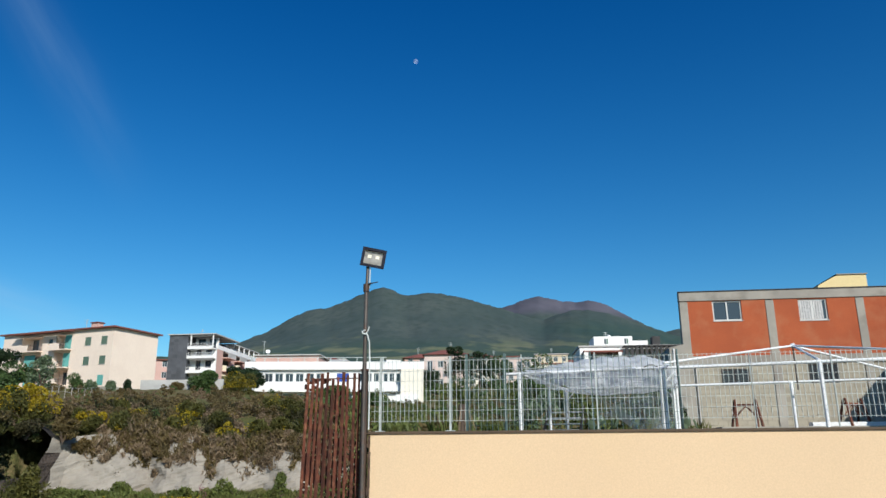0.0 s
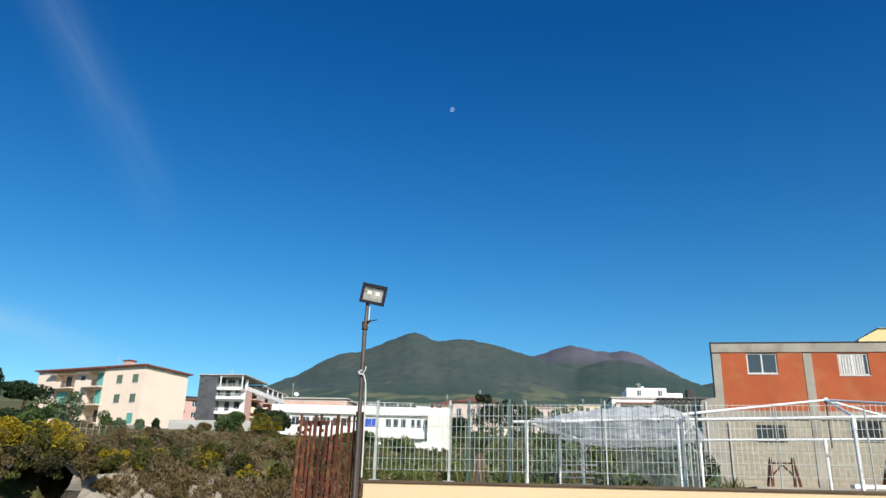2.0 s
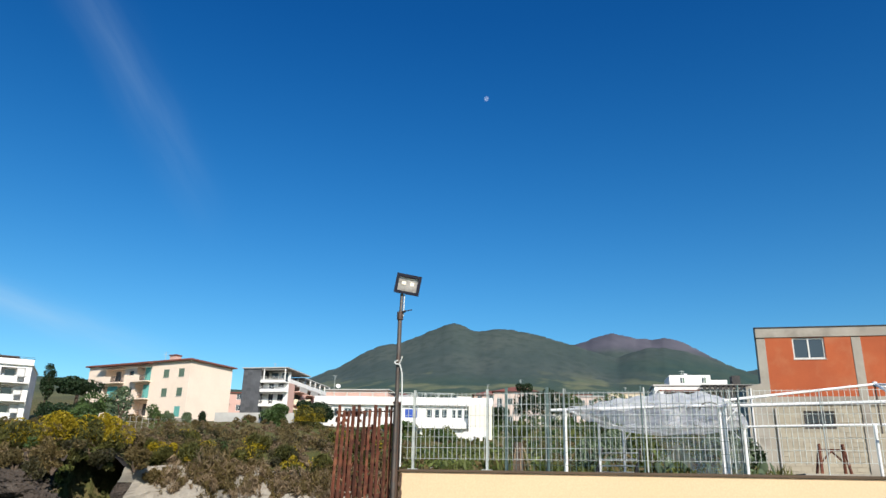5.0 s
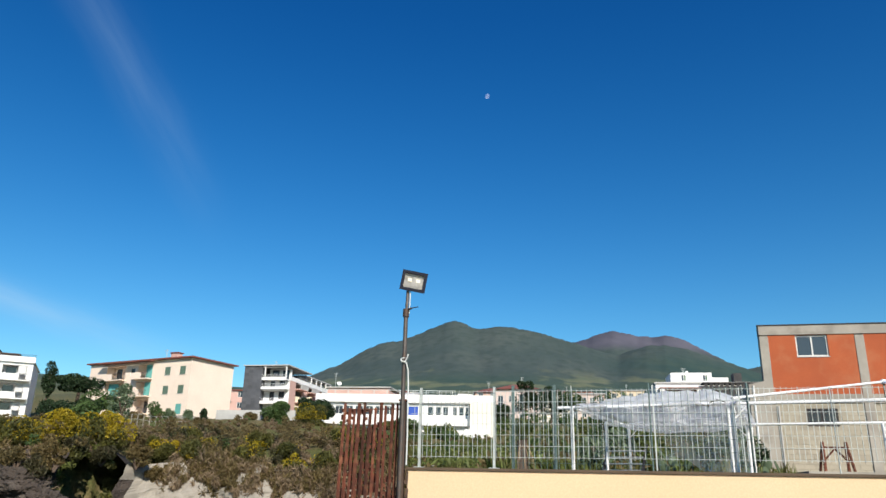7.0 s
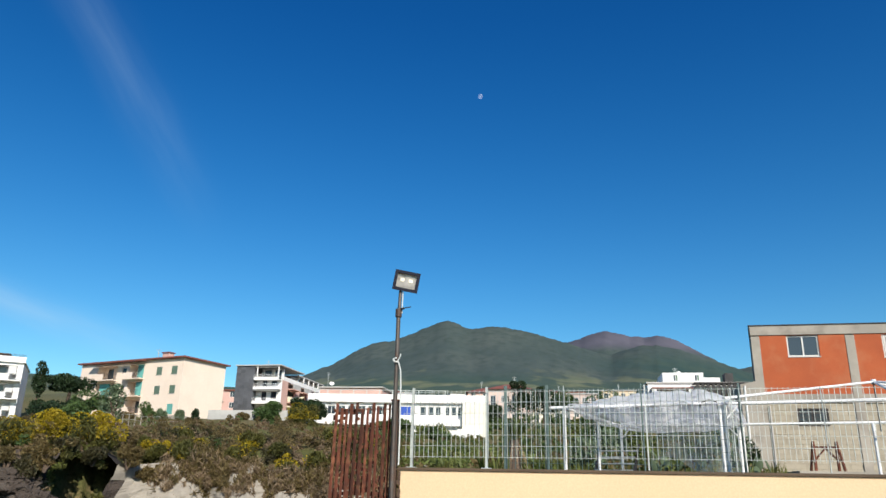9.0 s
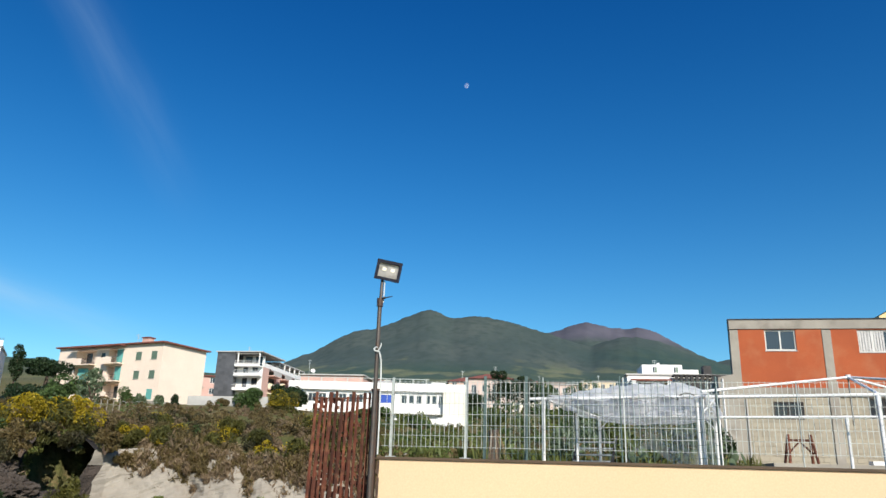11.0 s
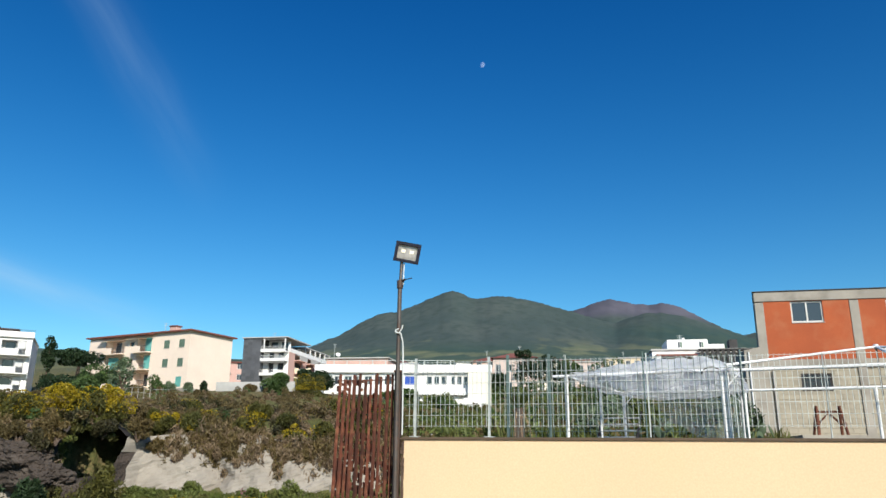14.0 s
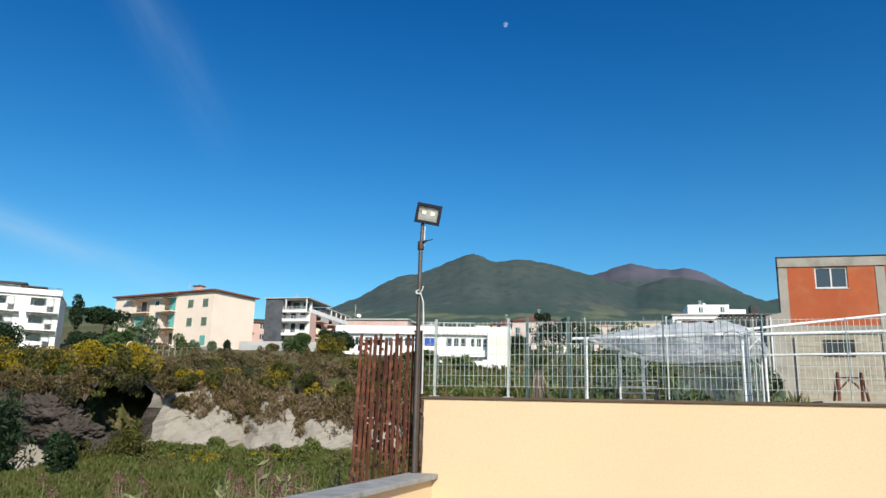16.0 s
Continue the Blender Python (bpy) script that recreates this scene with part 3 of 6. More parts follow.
def orange_house():
    h = thing("workshop_building", "two-storey workshop of tuff blocks with orange rendered upper floor", "building", (9.7, 30.05, 0), -7.1)
    W, D, Z0, Z1 = 15.0, 9.0, 1.3, 8.02
    up = ((1.33, 2.5, 6.80, 7.64), (4.77, 5.9, 6.74, 7.62), (9.0, 10.15, 6.76, 7.62))
    dn = ((1.42, 2.52, 4.13, 4.80), (4.85, 6.0, 4.18, 4.95))
    # concrete frame, proud of the infill
    for x0, x1 in ((0.0, 0.33), (3.47, 3.80), (7.02, 7.34), (10.6, 10.92), (14.67, 15.0)):
        part("pillar", B(x0, x1, -0.03, 0.3, Z0, 7.62, bevel=0.015), M["concrete"], h)
    part("top_beam", B(-0.01, W, -0.04, 0.3, 7.66, 8.04, bevel=0.015), M["concrete"], h)
    part("floor_beam", B(0.332, W - 0.334, -0.025, 0.3, 5.0, 5.34), M["concrete"], h)
    # orange infill with window openings
    for a, b in ((0.33, 3.47), (3.80, 7.02), (7.34, 10.6), (10.92, 14.67)):
        holes = [(x0 - a, x1 - a, z0, z1) for x0, x1, z0, z1 in up if a < x0 < b]
        ob = part("panel", wall_cells(bmesh.new(), b - a, 5.34, 7.66, 0, 0.28, holes), M["orange"], h, "orange rendered infill panel")
        ob.location.x = a
    for x0, x1, z0, z1 in up:
        w = window(h, x0, x1, z0, z1, 0.0, M["pvc"], 2, 0.1, 0.055, sill=False)
        part("ledge", B(x0 - 0.02, x1 + 0.02, -0.02, 0.045, z0 - 0.035, z0 - 0.002), M["concrete_light"], w, "thin pale window ledge")
    for a0, strips in ((4.83, 15), (5.37, 11)):      # white curtains behind the second window
        bm = bmesh.new()
        for k in range(strips):
            a = a0 + k * 0.032
            y_ = 0.050 + 0.020 * math.sin(k * 1.9 + a0)
            box(bm, a, a + 0.0315, y_, y_ + 0.008, 6.80, 7.56)
        part("curtain", bm, M["curtain"], h, "drawn white curtain")
    # block infill of the ground floor
    backing = wall_cells(bmesh.new(), 10.27, Z0, 5.0, 0.03, 0.28, [(x0 - 0.33, x1 - 0.33, z0, z1) for x0, x1, z0, z1 in dn])
    ob = part("mortar", backing, M["mortar"], h)
    ob.location.x = 0.33
    part("plain_wall", B(10.92, 14.67, 0.0, 0.28, Z0, 5.0), M["concrete"], h)
    for x0, x1, z0, z1 in dn:
        window(h, x0, x1, z0, z1, 0.0, M["iron"], 2, 0.14, 0.05, sill=False)
        bm = bmesh.new()
        for k in range(8):
            x = x0 + 0.05 + k * (x1 - x0 - 0.1) / 7
            rod(bm, (x, 0.0, z0), (x, 0.0, z1), 0.011, n=6)
        for k in range(5):
            z = z0 + 0.05 + k * (z1 - z0 - 0.1) / 4
            box(bm, x0, x1, -0.012, -0.002, z - 0.012, z + 0.012)
        part("window_grille", bm, M["iron"], h, "dark iron window grille")
    # the rest of the shell
    def skew(bm_, k=0.21):                            # the plot narrows towards the back
        for v_ in bm_.verts:
            v_.co.x += k * max(v_.co.y - 0.3, 0) * max(0.0, 1 - v_.co.x / W)
        return bm_

    part("side_wall", skew(B(0.0, 0.3, 0.302, D, Z0, 8.03)), M["concrete"], h)
    part("back_wall", B(2.3, W, D - 0.3, D, Z0, 8.03), M["concrete"], h)
    part("far_side_wall", B(W - 0.3, W, 0.302, D - 0.302, Z0, 8.03), M["concrete"], h)
    part("roof", skew(B(-0.07, W + 0.1, -0.075, D + 0.1, 8.042, 8.078, bevel=0.008)), M["roof_edge"], h, "dark bitumen roof edge")
    bm = bmesh.new()
    vs = [bm.verts.new((x_, y_, z_)) for y_ in (1.2, 4.2) for x_, z_ in ((6.10, 8.09), (8.12, 8.09), (8.12, 8.87), (6.95, 8.87), (6.10, 8.42))]
    bm.faces.new(vs[:5])
    bm.faces.new(vs[5:][::-1])
    for k in range(5):
        bm.faces.new((vs[k], vs[k + 5], vs[(k + 1) % 5 + 5], vs[(k + 1) % 5]))
    bmesh.ops.recalc_face_normals(bm, faces=bm.faces)
    part("stair_head", bm, M["pale_yellow"], h, "pale yellow stair housing on the roof")
    part("stair_head_cap", B(6.9, 8.17, 1.15, 4.25, 8.872, 8.91), M["concrete"], h)
    bm = tube(bmesh.new(), ((0.42, -0.06, 1.4), (0.42, -0.06, 4.9)), 0.035)
    part("drainpipe", bm, M["concrete_light"], h)
    # blocks, course by course
    me = mesh_of("block", B(0, 1, 0, 1, 0, 1), M["tuff_block"])
    random.seed(8)
    course, z = 0, 2.2
    while z < 4.95:
        x = 0.335 - (course % 2) * 0.2
        while x < 7.02:
            a, b = max(x, 0.335), min(x + 0.372, 7.015)
            if 3.47 < (a + b) / 2 < 3.80:
                x += 0.385
                continue
            if a < 3.47 < b:
                b = 3.465
            if a < 3.80 < b:
                a = 3.805
            top = min(z + 0.168, 4.995)
            if b - a > 0.05 and not any(a < h_[1] and b > h_[0] and z < h_[3] and top > h_[2] for h_ in dn):
                piece("block", me, h, (a, 0.013 + random.uniform(0, 0.007), z), (b - a, 0.04, top - z))
            x += 0.385
        z += 0.180
        course += 1
    return h


orange_house()


def plain_house(name, label, at, rz, w, d, h, wall_mat, floors=2, cols=3, roof=None, roof_over=0.35, sink=4.0, balcony=False, group="", gable=False, side_cols=0, shut=None):
    """A far house: walls with real openings, windows, a roof slab or a low hipped roof."""
    t = thing(name, label, "house", at, rz, group)
    fh = h / floors
    holes = []
    for f in range(floors):
        for c in range(cols):
            cx = w * (c + 0.5) / cols
            tall = balcony and c % 2 == 0
            holes.append((cx - 0.55, cx + 0.55, f * fh + (0.15 if tall else 1.0), f * fh + 2.35))
    part("front_wall", wall_cells(bmesh.new(), w, -sink, h, 0, 0.3, holes), wall_mat, t)
    for x0, x1, z0, z1 in holes:
        window(t, x0, x1, z0, z1, 0.0, M["pvc"], 2, 0.15, 0.09, sill=False)
        if shut:
            shutter(t, x0 - 0.55, x0 - 0.02, z0, z1, -0.02, shut, 5)
    side = [(d * (c + 0.5) / side_cols - 0.5, d * (c + 0.5) / side_cols + 0.5, f * fh + 1.0, f * fh + 2.3) for f in range(floors) for c in range(side_cols)]
    for nm, x in (("side_wall", w), ("side_wall", 0.3)):
        ob = part(nm, wall_cells(bmesh.new(), d - 0.302, -sink, h, 0, 0.299, side), wall_mat, t)
        ob.matrix_basis = pose(x, 0.302, 0, 0, 0, 90)
        if side:
            bm = bmesh.new()
            for a, b, z0, z1 in side:
                box(bm, x - 0.2, x - 0.15, 0.302 + a, 0.302 + b, z0, z1)
            part("side_panes", bm, M["pane"], t)
    part("back_wall", B(0.302, w - 0.302, d - 0.3, d - 0.001, -sink, h), wall_mat, t)
    rm = roof or M["roof_red"]
    o = roof_over
    if gable:
        bm = bmesh.new()
        vs = [bm.verts.new(p) for p in ((-o, -o, h + 0.002), (w + o, -o, h + 0.002), (w + o, d + o, h + 0.002), (-o, d + o, h + 0.002), (d * 0.35, d / 2, h + d * 0.17), (w - d * 0.35, d / 2, h + d * 0.17))]
        for f in ((3, 2, 1, 0), (0, 1, 5, 4), (1, 2, 5), (2, 3, 4, 5), (3, 0, 4)):
            bm.faces.new([vs[k] for k in f])
        part("roof", bm, rm, t)
    else:
        part("roof", B(-o, w + o, -o, d + o, h + 0.002, h + 0.25), rm, t)
    if balcony:
        for f in range(floors):
            for c in range(0, cols, 2):
                cx = w * (c + 0.5) / cols
                part("balcony", B(cx - 1.2, cx + 1.2, -1.1, -0.001, f * fh - 0.02, f * fh + 0.13), M["concrete_light"], t)
                railing(t, cx - 1.2, cx + 1.2, -1.06, f * fh + 0.13)
    return t


def pink_apartments():
    t = thing("apartment_building", "cream-pink three-storey apartment block with dark red eaves", "building", (-74.6, 124.0, 11.5), -21.8)
    W, D, H = 24.2, 9.7, 9.35
    fl = (0.6, 3.45, 6.35)                                    # floor levels
    holes = []
    for z in fl:                                              # two stacks of loggias and a stair window between
        holes += [(4.3, 9.0, z, z + 2.45), (12.0, 15.4, z, z + 2.45), (10.2, 11.3, z + 0.75, z + 1.9)]
    wins = [(18.3, 19.6, 6.75, 8.1), (21.7, 23.0, 6.75, 8.1), (18.3, 19.6, 3.65, 5.0), (21.7, 23.0, 3.65, 5.0)]
    door = (21.7, 23.0, 0.35, 2.0)
    part("front_wall", wall_cells(bmesh.new(), W, -3, H, 0, 0.3, holes + wins + [door]), M["pink_wall"], t)
    part("end_wall", B(W - 0.3, W, 0.302, D, -3, H), M["pink_wall"], t, "windowless end wall")
    part("far_end_wall", B(0, 0.3, 0.302, D, -3, H), M["pink_wall"], t)
    part("back_wall", B(0.302, W - 0.302, D - 0.3, D - 0.001, -3, H), M["pink_wall"], t)
    part("plinth", B(17, W + 0.05, -0.05, D, -3, 0.15), M["concrete"], t)
    for x0, x1, z0, z1 in wins:
        w = window(t, x0, x1, z0, z1, 0.0, M["pvc"], 2, 0.15, 0.08)
        shutter(t, x0 + 0.04, x1 - 0.04, z0 + 0.04, z1 - 0.04, 0.06, M["shutter_green"], 8)
    shutter(t, door[0] + 0.03, door[1] - 0.03, door[2], door[3], 0.06, M["awning_teal"], 9)
    for z in fl:
        for x0, x1 in ((4.3, 9.0), (12.0, 15.4)):
            part("loggia_back", B(x0, x1, 1.5, 1.6, z, z + 2.45), M["pink_wall"], t)
            part("loggia_side", B(x0 - 0.1, x0, 0.302, 1.6, z, z + 2.45), M["pink_wall"], t)
            part("loggia_side", B(x1, x1 + 0.1, 0.302, 1.6, z, z + 2.45), M["pink_wall"], t)
            part("loggia_ceiling", B(x0, x1, 0.302, 1.6, z + 2.45, z + 2.5), M["pink_wall"], t)
            part("balcony_door", B(x0 + 0.9, x0 + 2.1, 1.42, 1.498, z + 0.1, z + 2.2), M["pane"], t)
            part("balcony", B(x0 - 0.25, x1 + 0.25, -1.1, 1.5, z - 0.16, z - 0.002), M["pink_wall"], t)
            part("balustrade", B(x0 - 0.25, x1 - (x1 - x0) * 0.42, -1.1, -1.0, z, z + 0.95), M["pink_wall"], t)
            railing(t, x1 - (x1 - x0) * 0.42 + 0.02, x1 + 0.25, -1.05, z)
        part("stair_window", B(10.2, 11.3, 0.2, 0.24, z + 0.75, z + 1.9), M["pane"], t)
    for x0, x1, z in ((13.9, 15.35, 6.5), (13.9, 15.35, 3.6), (5.2, 7.6, 3.6), (5.0, 7.4, 0.8)):
        part("roller_blind", B(x0, x1, 0.1, 0.14, z, z + 2.2), M["awning_teal"], t, "lowered teal roller blind")
    bm = bmesh.new()
    o = 0.55
    vs = [bm.verts.new(p) for p in ((-o, -o, H), (W + o, -o, H), (W + o, D + o, H), (-o, D + o, H), (-o, -o, H + 0.22), (W + o, -o, H + 0.22), (W + o, D + o, H + 0.22), (-o, D + o, H + 0.22), (4, D / 2, H + 1.0), (W - 4, D / 2, H + 1.0))]
    for f in ((3, 2, 1, 0), (0, 1, 5, 4), (1, 2, 6, 5), (2, 3, 7, 6), (3, 0, 4, 7), (4, 5, 9, 8), (5, 6, 9), (6, 7, 8, 9), (7, 4, 8)):
        bm.faces.new([vs[k] for k in f])
    part("roof", bm, M["roof_red"], t)
    part("eaves_board", B(3.6, 16.2, -1.5, -0.56, H - 0.25, H - 0.05), M["roof_red"], t)
    c = part("chimney", B(17.5, 19.0, 1.6, 2.7, H + 0.3, H + 1.35), M["pink_dark"], t)
    part("cap", B(17.35, 19.15, 1.45, 2.85, H + 1.352, H + 1.5), M["roof_red"], c)
    return t


def grey_apartments():
    t = thing("apartment_building", "four-storey white and pink apartment block with dark grey stone cladding", "building", (-52.9, 141.0, 14.0), -6.4)
    W, D, H = 9.0, 27.5, 9.55
    lv = (-0.6, 2.45, 5.2, 7.0)
    # clad corner bay
    bay = part("clad_bay", B(0, 3.8, 0, 6, -4, H), M["grey_clad"], t, "bay clad in dark grey stone")
    me = mesh_of("slab", B(0, 1, 0, 1, 0, 1), M["grey_clad"])
    for r in range(17):
        for c in range(4):
            piece("slab", me, bay, (0.02 + c * 0.945, -0.03 - 0.012 * ((r + c) % 2), -0.9 + r * 0.61), (0.93, 0.035, 0.595))
    holes = [(5.0, 6.0, z + 0.1, z + 2.3) for z in lv[:3]] + [(6.9, 8.1, z + 0.9, z + 2.3) for z in lv[:3]]
    ob = part("front_wall", wall_cells(bmesh.new(), 5.2, -4, 7.0, 0, 0.3, [(a - 3.8, b - 3.8, c, d) for a, b, c, d in holes]), M["white_wall"], t)
    ob.location = (3.8, 1.4, 0)
    for a, b, c, d in holes:
        window(t, a, b, c, d, 1.4, M["brown_wood"], 2, 0.15, 0.09, sill=False)
    for z in lv[1:]:
        part("balcony", B(3.82, 9.0, -0.2, 1.398, z - 0.2, z), M["white_wall"], t)
        part("balustrade", B(3.82, 9.0, -0.2, -0.1, z + 0.002, z + 0.32), M["white_wall"], t)
        railing(t, 3.82, 9.0, -0.15, z + 0.322, h=0.58, step=0.3, mat=M["white_wall"])
        part("awning_rail", B(3.9, 8.8, -0.1, 1.2, z + 2.3 if z < 7 else 9.25, z + 2.36 if z < 7 else 9.31), M["concrete_light"], t)
    # penthouse storey set back, with a flat roof on posts
    ob = part("penthouse_wall", wall_cells(bmesh.new(), 4.6, 7.002, H - 0.3, 0, 0.25, [(0.5, 2.0, 7.2, 9.1), (2.7, 4.1, 7.2, 9.1)]), M["white_wall"], t)
    ob.location = (4.2, 2.6, 0)
    for a in (4.7, 6.9):
        part("glass_door", B(a, a + 1.45, 2.7, 2.74, 7.2, 9.1), M["pane"], t)
    part("roof", B(-0.2, W + 0.4, -0.3, 12, H + 0.002, H + 0.2), M["concrete_light"], t)
    for x in (4.4, 8.8):
        part("roof_post", B(x - 0.1, x + 0.1, -0.1, 0.1, 7.002, H), M["white_wall"], t)
    # long side: pink piers and deep balconies
    side_holes = []
    for z in (0.3, 3.1, 5.7):
        for a in (3.0, 9.0, 15.0, 21.0):
            side_holes.append((a, a + 3.6, z, z + 2.2))
    ob = part("side_wall", wall_cells(bmesh.new(), D - 1.4, -4, 7.0, 0, 0.3, side_holes), M["pink_dark"], t)
    ob.matrix_basis = pose(W, 1.7, 0, 0, 0, 90)
    for a, b, z0, z1 in side_holes:
        # loggia back walls coloured near-black in place of the shade in them
        part("loggia_back", B(W - 1.6, W - 1.5, 1.7 + a, 1.7 + b, z0, z1), M["room_shade"], t)
        part("balcony", B(W - 1.5, W + 1.2, 1.5 + a, 1.9 + b, z0 - 0.18, z0 - 0.002), M["pink_dark"], t)
        part("balustrade", B(W + 1.1, W + 1.2, 1.5 + a, 1.9 + b, z0, z0 + 0.8), M["concrete_light"], t)
    ob = part("side_terrace", wall_cells(bmesh.new(), D - 12.5, 7.002, 9.3, 0, 0.3, [(1.0 + 2.8 * k, 2.6 + 2.8 * k, 7.1, 9.0) for k in range(5)]), M["white_wall"], t)
    ob.matrix_basis = pose(W - 2.9, 12.5, 0, 0, 0, 90)
    # near-black sheet in place of the shaded depth behind the terrace openings
    part("terrace_room", B(W - 3.9, W - 3.6, 12.5, D, 7.002, 9.3), M["room_shade"], t)
    for k in range(6):
        part("terrace_post", B(W - 1.2, W - 1.0, 12.4 + 2.9 * k, 12.6 + 2.9 * k, 7.002, 9.3), M["white_wall"], t)
    part("terrace_roof", B(0, W - 1.0, 12.2, D, 9.302, 9.5), M["concrete_light"], t)
    part("terrace_parapet", B(W - 0.2, W, 2, D, 7.002, 7.8), M["white_wall"], t)
    part("slab_top", B(0, W, 6.002, D, 6.8, 7.0), M["concrete_light"], t)
    return t


def white_apartments():
    t = thing("apartment_building", "white apartment block with balconies and a roof terrace", "building", (-91.6, 100.9, 10.3), 30)
    W, D = 18.2, 12.0
    lv = (0.2, 3.0, 5.8)
    holes = []
    for z in lv:
        for x in (1.5, 4.4):
            holes.append((x, x + 1.3, z + 0.9, z + 2.3))
    deep = [(x, x + 3.4, z, z + 2.35) for z in lv for x in (8.4, 14.0)]
    part("front_wall", wall_cells(bmesh.new(), W, -4, 8.6, 0, 0.3, holes + deep), M["white_wall"], t)
    for a, b, c, d in deep:
        part("loggia_back", B(a - 0.1, b + 0.1, 1.5, 1.6, c, d), M["white_wall"], t)
        part("loggia_ceiling", B(a, b, 0.302, 1.498, d, d + 0.06), M["white_wall"], t)
        part("balcony_door", B(a + 0.4, a + 1.8, 1.42, 1.498, c + 0.02, c + 2.15), M["pane"], t)
        part("awning", B(b - 1.2, b - 0.1, 0.1, 0.16, c + 1.0, d - 0.05), M["grey_plastic"], t)
    for a, b, c, d in holes:
        window(t, a, b, c, d, 0.0, M["pvc"], 2, 0.15, 0.09, sill=False)
    part("side_wall", B(W - 0.3, W, 0.302, D, -4, 8.6), M["white_wall"], t)
    part("far_side_wall", B(0, 0.3, 0.302, D, -4, 8.6), M["white_wall"], t)
    part("back_wall", B(0.302, W - 0.302, D - 0.3, D, -4, 8.6), M["white_wall"], t)
    for z in lv:
        for x0, x1 in ((7.9, 12.6), (13.6, 18.1)):
            part("balcony", B(x0, x1, -1.3, -0.001, z - 0.15, z), M["white_wall"], t)
            part("balustrade", B(x0, x1 - 1.6, -1.3, -1.2, z + 0.002, z + 0.9), M["white_wall"], t)
            railing(t, x1 - 1.58, x1, -1.25, z, mat=M["iron"])
    part("terrace", B(-0.2, W + 0.2, -0.4, D + 0.2, 8.602, 8.8), M["white_wall"], t)
    part("terrace_parapet", B(-0.2, W + 0.2, -0.4, -0.2, 8.802, 9.5), M["white_wall"], t)
    railing(t, 12.5, W + 0.2, -0.3, 9.5, h=0.35)
    part("penthouse", B(0.5, 12.0, 2.0, D - 1, 8.802, 10.3), M["white_wall"], t)
    part("penthouse_roof", B(0.0, 13.0, 1.2, D - 0.5, 10.302, 10.6), M["roof_edge"], t, "dark overhanging roof")
    bm = bmesh.new()
    for x in (12.9, 15.5):
        box(bm, x - 0.06, x + 0.06, 1.5, 1.62, 8.802, 9.95)
    box(bm, 12.2, 16.0, 1.0, 5.0, 9.95, 10.1)
    part("pergola", bm, M["brown_wood"], t)
    return t


def school():
    t = thing("school_building", "long low white two-storey school with ribbon windows", "building", (-27.0, 101.0, 6.3), 1.5)
    W, D, H = 24.2, 14.0, 7.3
    ups = [(12.2, 13.9), (15.2, 16.0), (16.25, 17.0), (17.25, 18.0), (18.6, 19.2), (19.4, 20.1), (20.3, 20.9)] + [(1.0 + k * 1.4, 2.1 + k * 1.4) for k in range(7)]
    holes = [(a, b, 4.6, 5.75) for a, b in ups] + [(1.0 + k * 2.0, 2.4 + k * 2.0, 1.9, 3.0) for k in range(9)]
    part("front_wall", wall_cells(bmesh.new(), 21.0, -4, 6.2, 0, 0.3, holes), M["white_wall"], t)
    for k, (a, b, c, d) in enumerate(holes):
        window(t, a, b, c, d, 0.0, M["pvc"], 1 if b - a < 1 else 2, 0.15, 0.07, sill=False)
    part("blue_blind", B(12.25, 13.85, 0.02, 0.06, 4.62, 5.73), M["blue_awning"], t, "bright blue lowered blind")
    part("fascia", B(-0.3, W, -0.5, D, 6.202, H, bevel=0.05), M["white_wall"], t)
    part("ledge", B(-0.2, 21.0, -0.7, -0.001, 3.2, 4.1), M["white_wall"], t)
    part("cream_bay", B(21.0, 24.1, -1.6, 6.0, -4, 6.2), M["cream_white"], t)
    part("end_wall", B(23.7, 24.0, 6.0, D - 0.3, -4, 6.2), M["white_wall"], t)
    part("back_wall", B(0.3, 23.7, D - 0.3, D - 0.001, -4, 6.2), M["white_wall"], t)
    part("side_wall", B(-0.0, 0.3, 0.302, D - 0.3, -4, 6.2), M["white_wall"], t)
    part("porch", B(20.4, 23.4, -3.5, -1.7, 0.6, 2.6), M["white_wall"], t)
    bm = bmesh.new()
    for k in range(11):
        box(bm, 0.5 + k * 1.8, 0.62 + k * 1.8, -0.35, -0.25, 7.302, 7.9)
    box(bm, 0.3, 19.0, -0.33, -0.27, 7.85, 7.92)
    part("roof_railing", bm, M["galvanised"], t)
    return t


pink_apartments()
grey_apartments()
white_apartments()
school()
plain_house("apartment_house", "pink and white apartment house with stacked balconies", (-67.0, 165, 14.3), 4, 9, 10, 7.4, M["pink_dark"], 3, 3, M["roof_red"], balcony=True)
plain_house("apartment_house", "low pink and white house with flat roof", (-38.3, 150, 17.0), -4, 13, 9, 3.6, M["pink_dark"], 1, 4, M["concrete_light"])
plain_house("house", "pale pink two-storey house with terracotta roof", (-3.9, 150, 13.5), -4, 8.6, 9, 7.2, M["blush"], 2, 4, M["roof_red"], 0.5, gable=True, balcony=True)
plain_house("house", "pale house with a balcony and a red roof", (5.0, 158, 14.6), -2, 6.4, 8, 6.4, M["cream_white"], 2, 3, M["roof_red"], 0.5, gable=True, balcony=True)
plain_house("house", "pinkish house with a flat terrace roof", (12.4, 168, 16.0), -5, 7.6, 8, 6.0, M["blush"], 2, 4, M["concrete_light"], 0.3, balcony=True)
plain_house("house", "low salmon house under a brown tiled roof", (-9.0, 170, 17.5), 0, 8, 9, 5.0, M["peach"], 2, 3, M["roof_red"], 0.5, gable=True)
plain_house("house", "cream house with a flat roof", (10.3, 200, 20.4), -8, 10.2, 9, 5.8, M["cream"], 2, 4, M["roof_red"], 0.3)
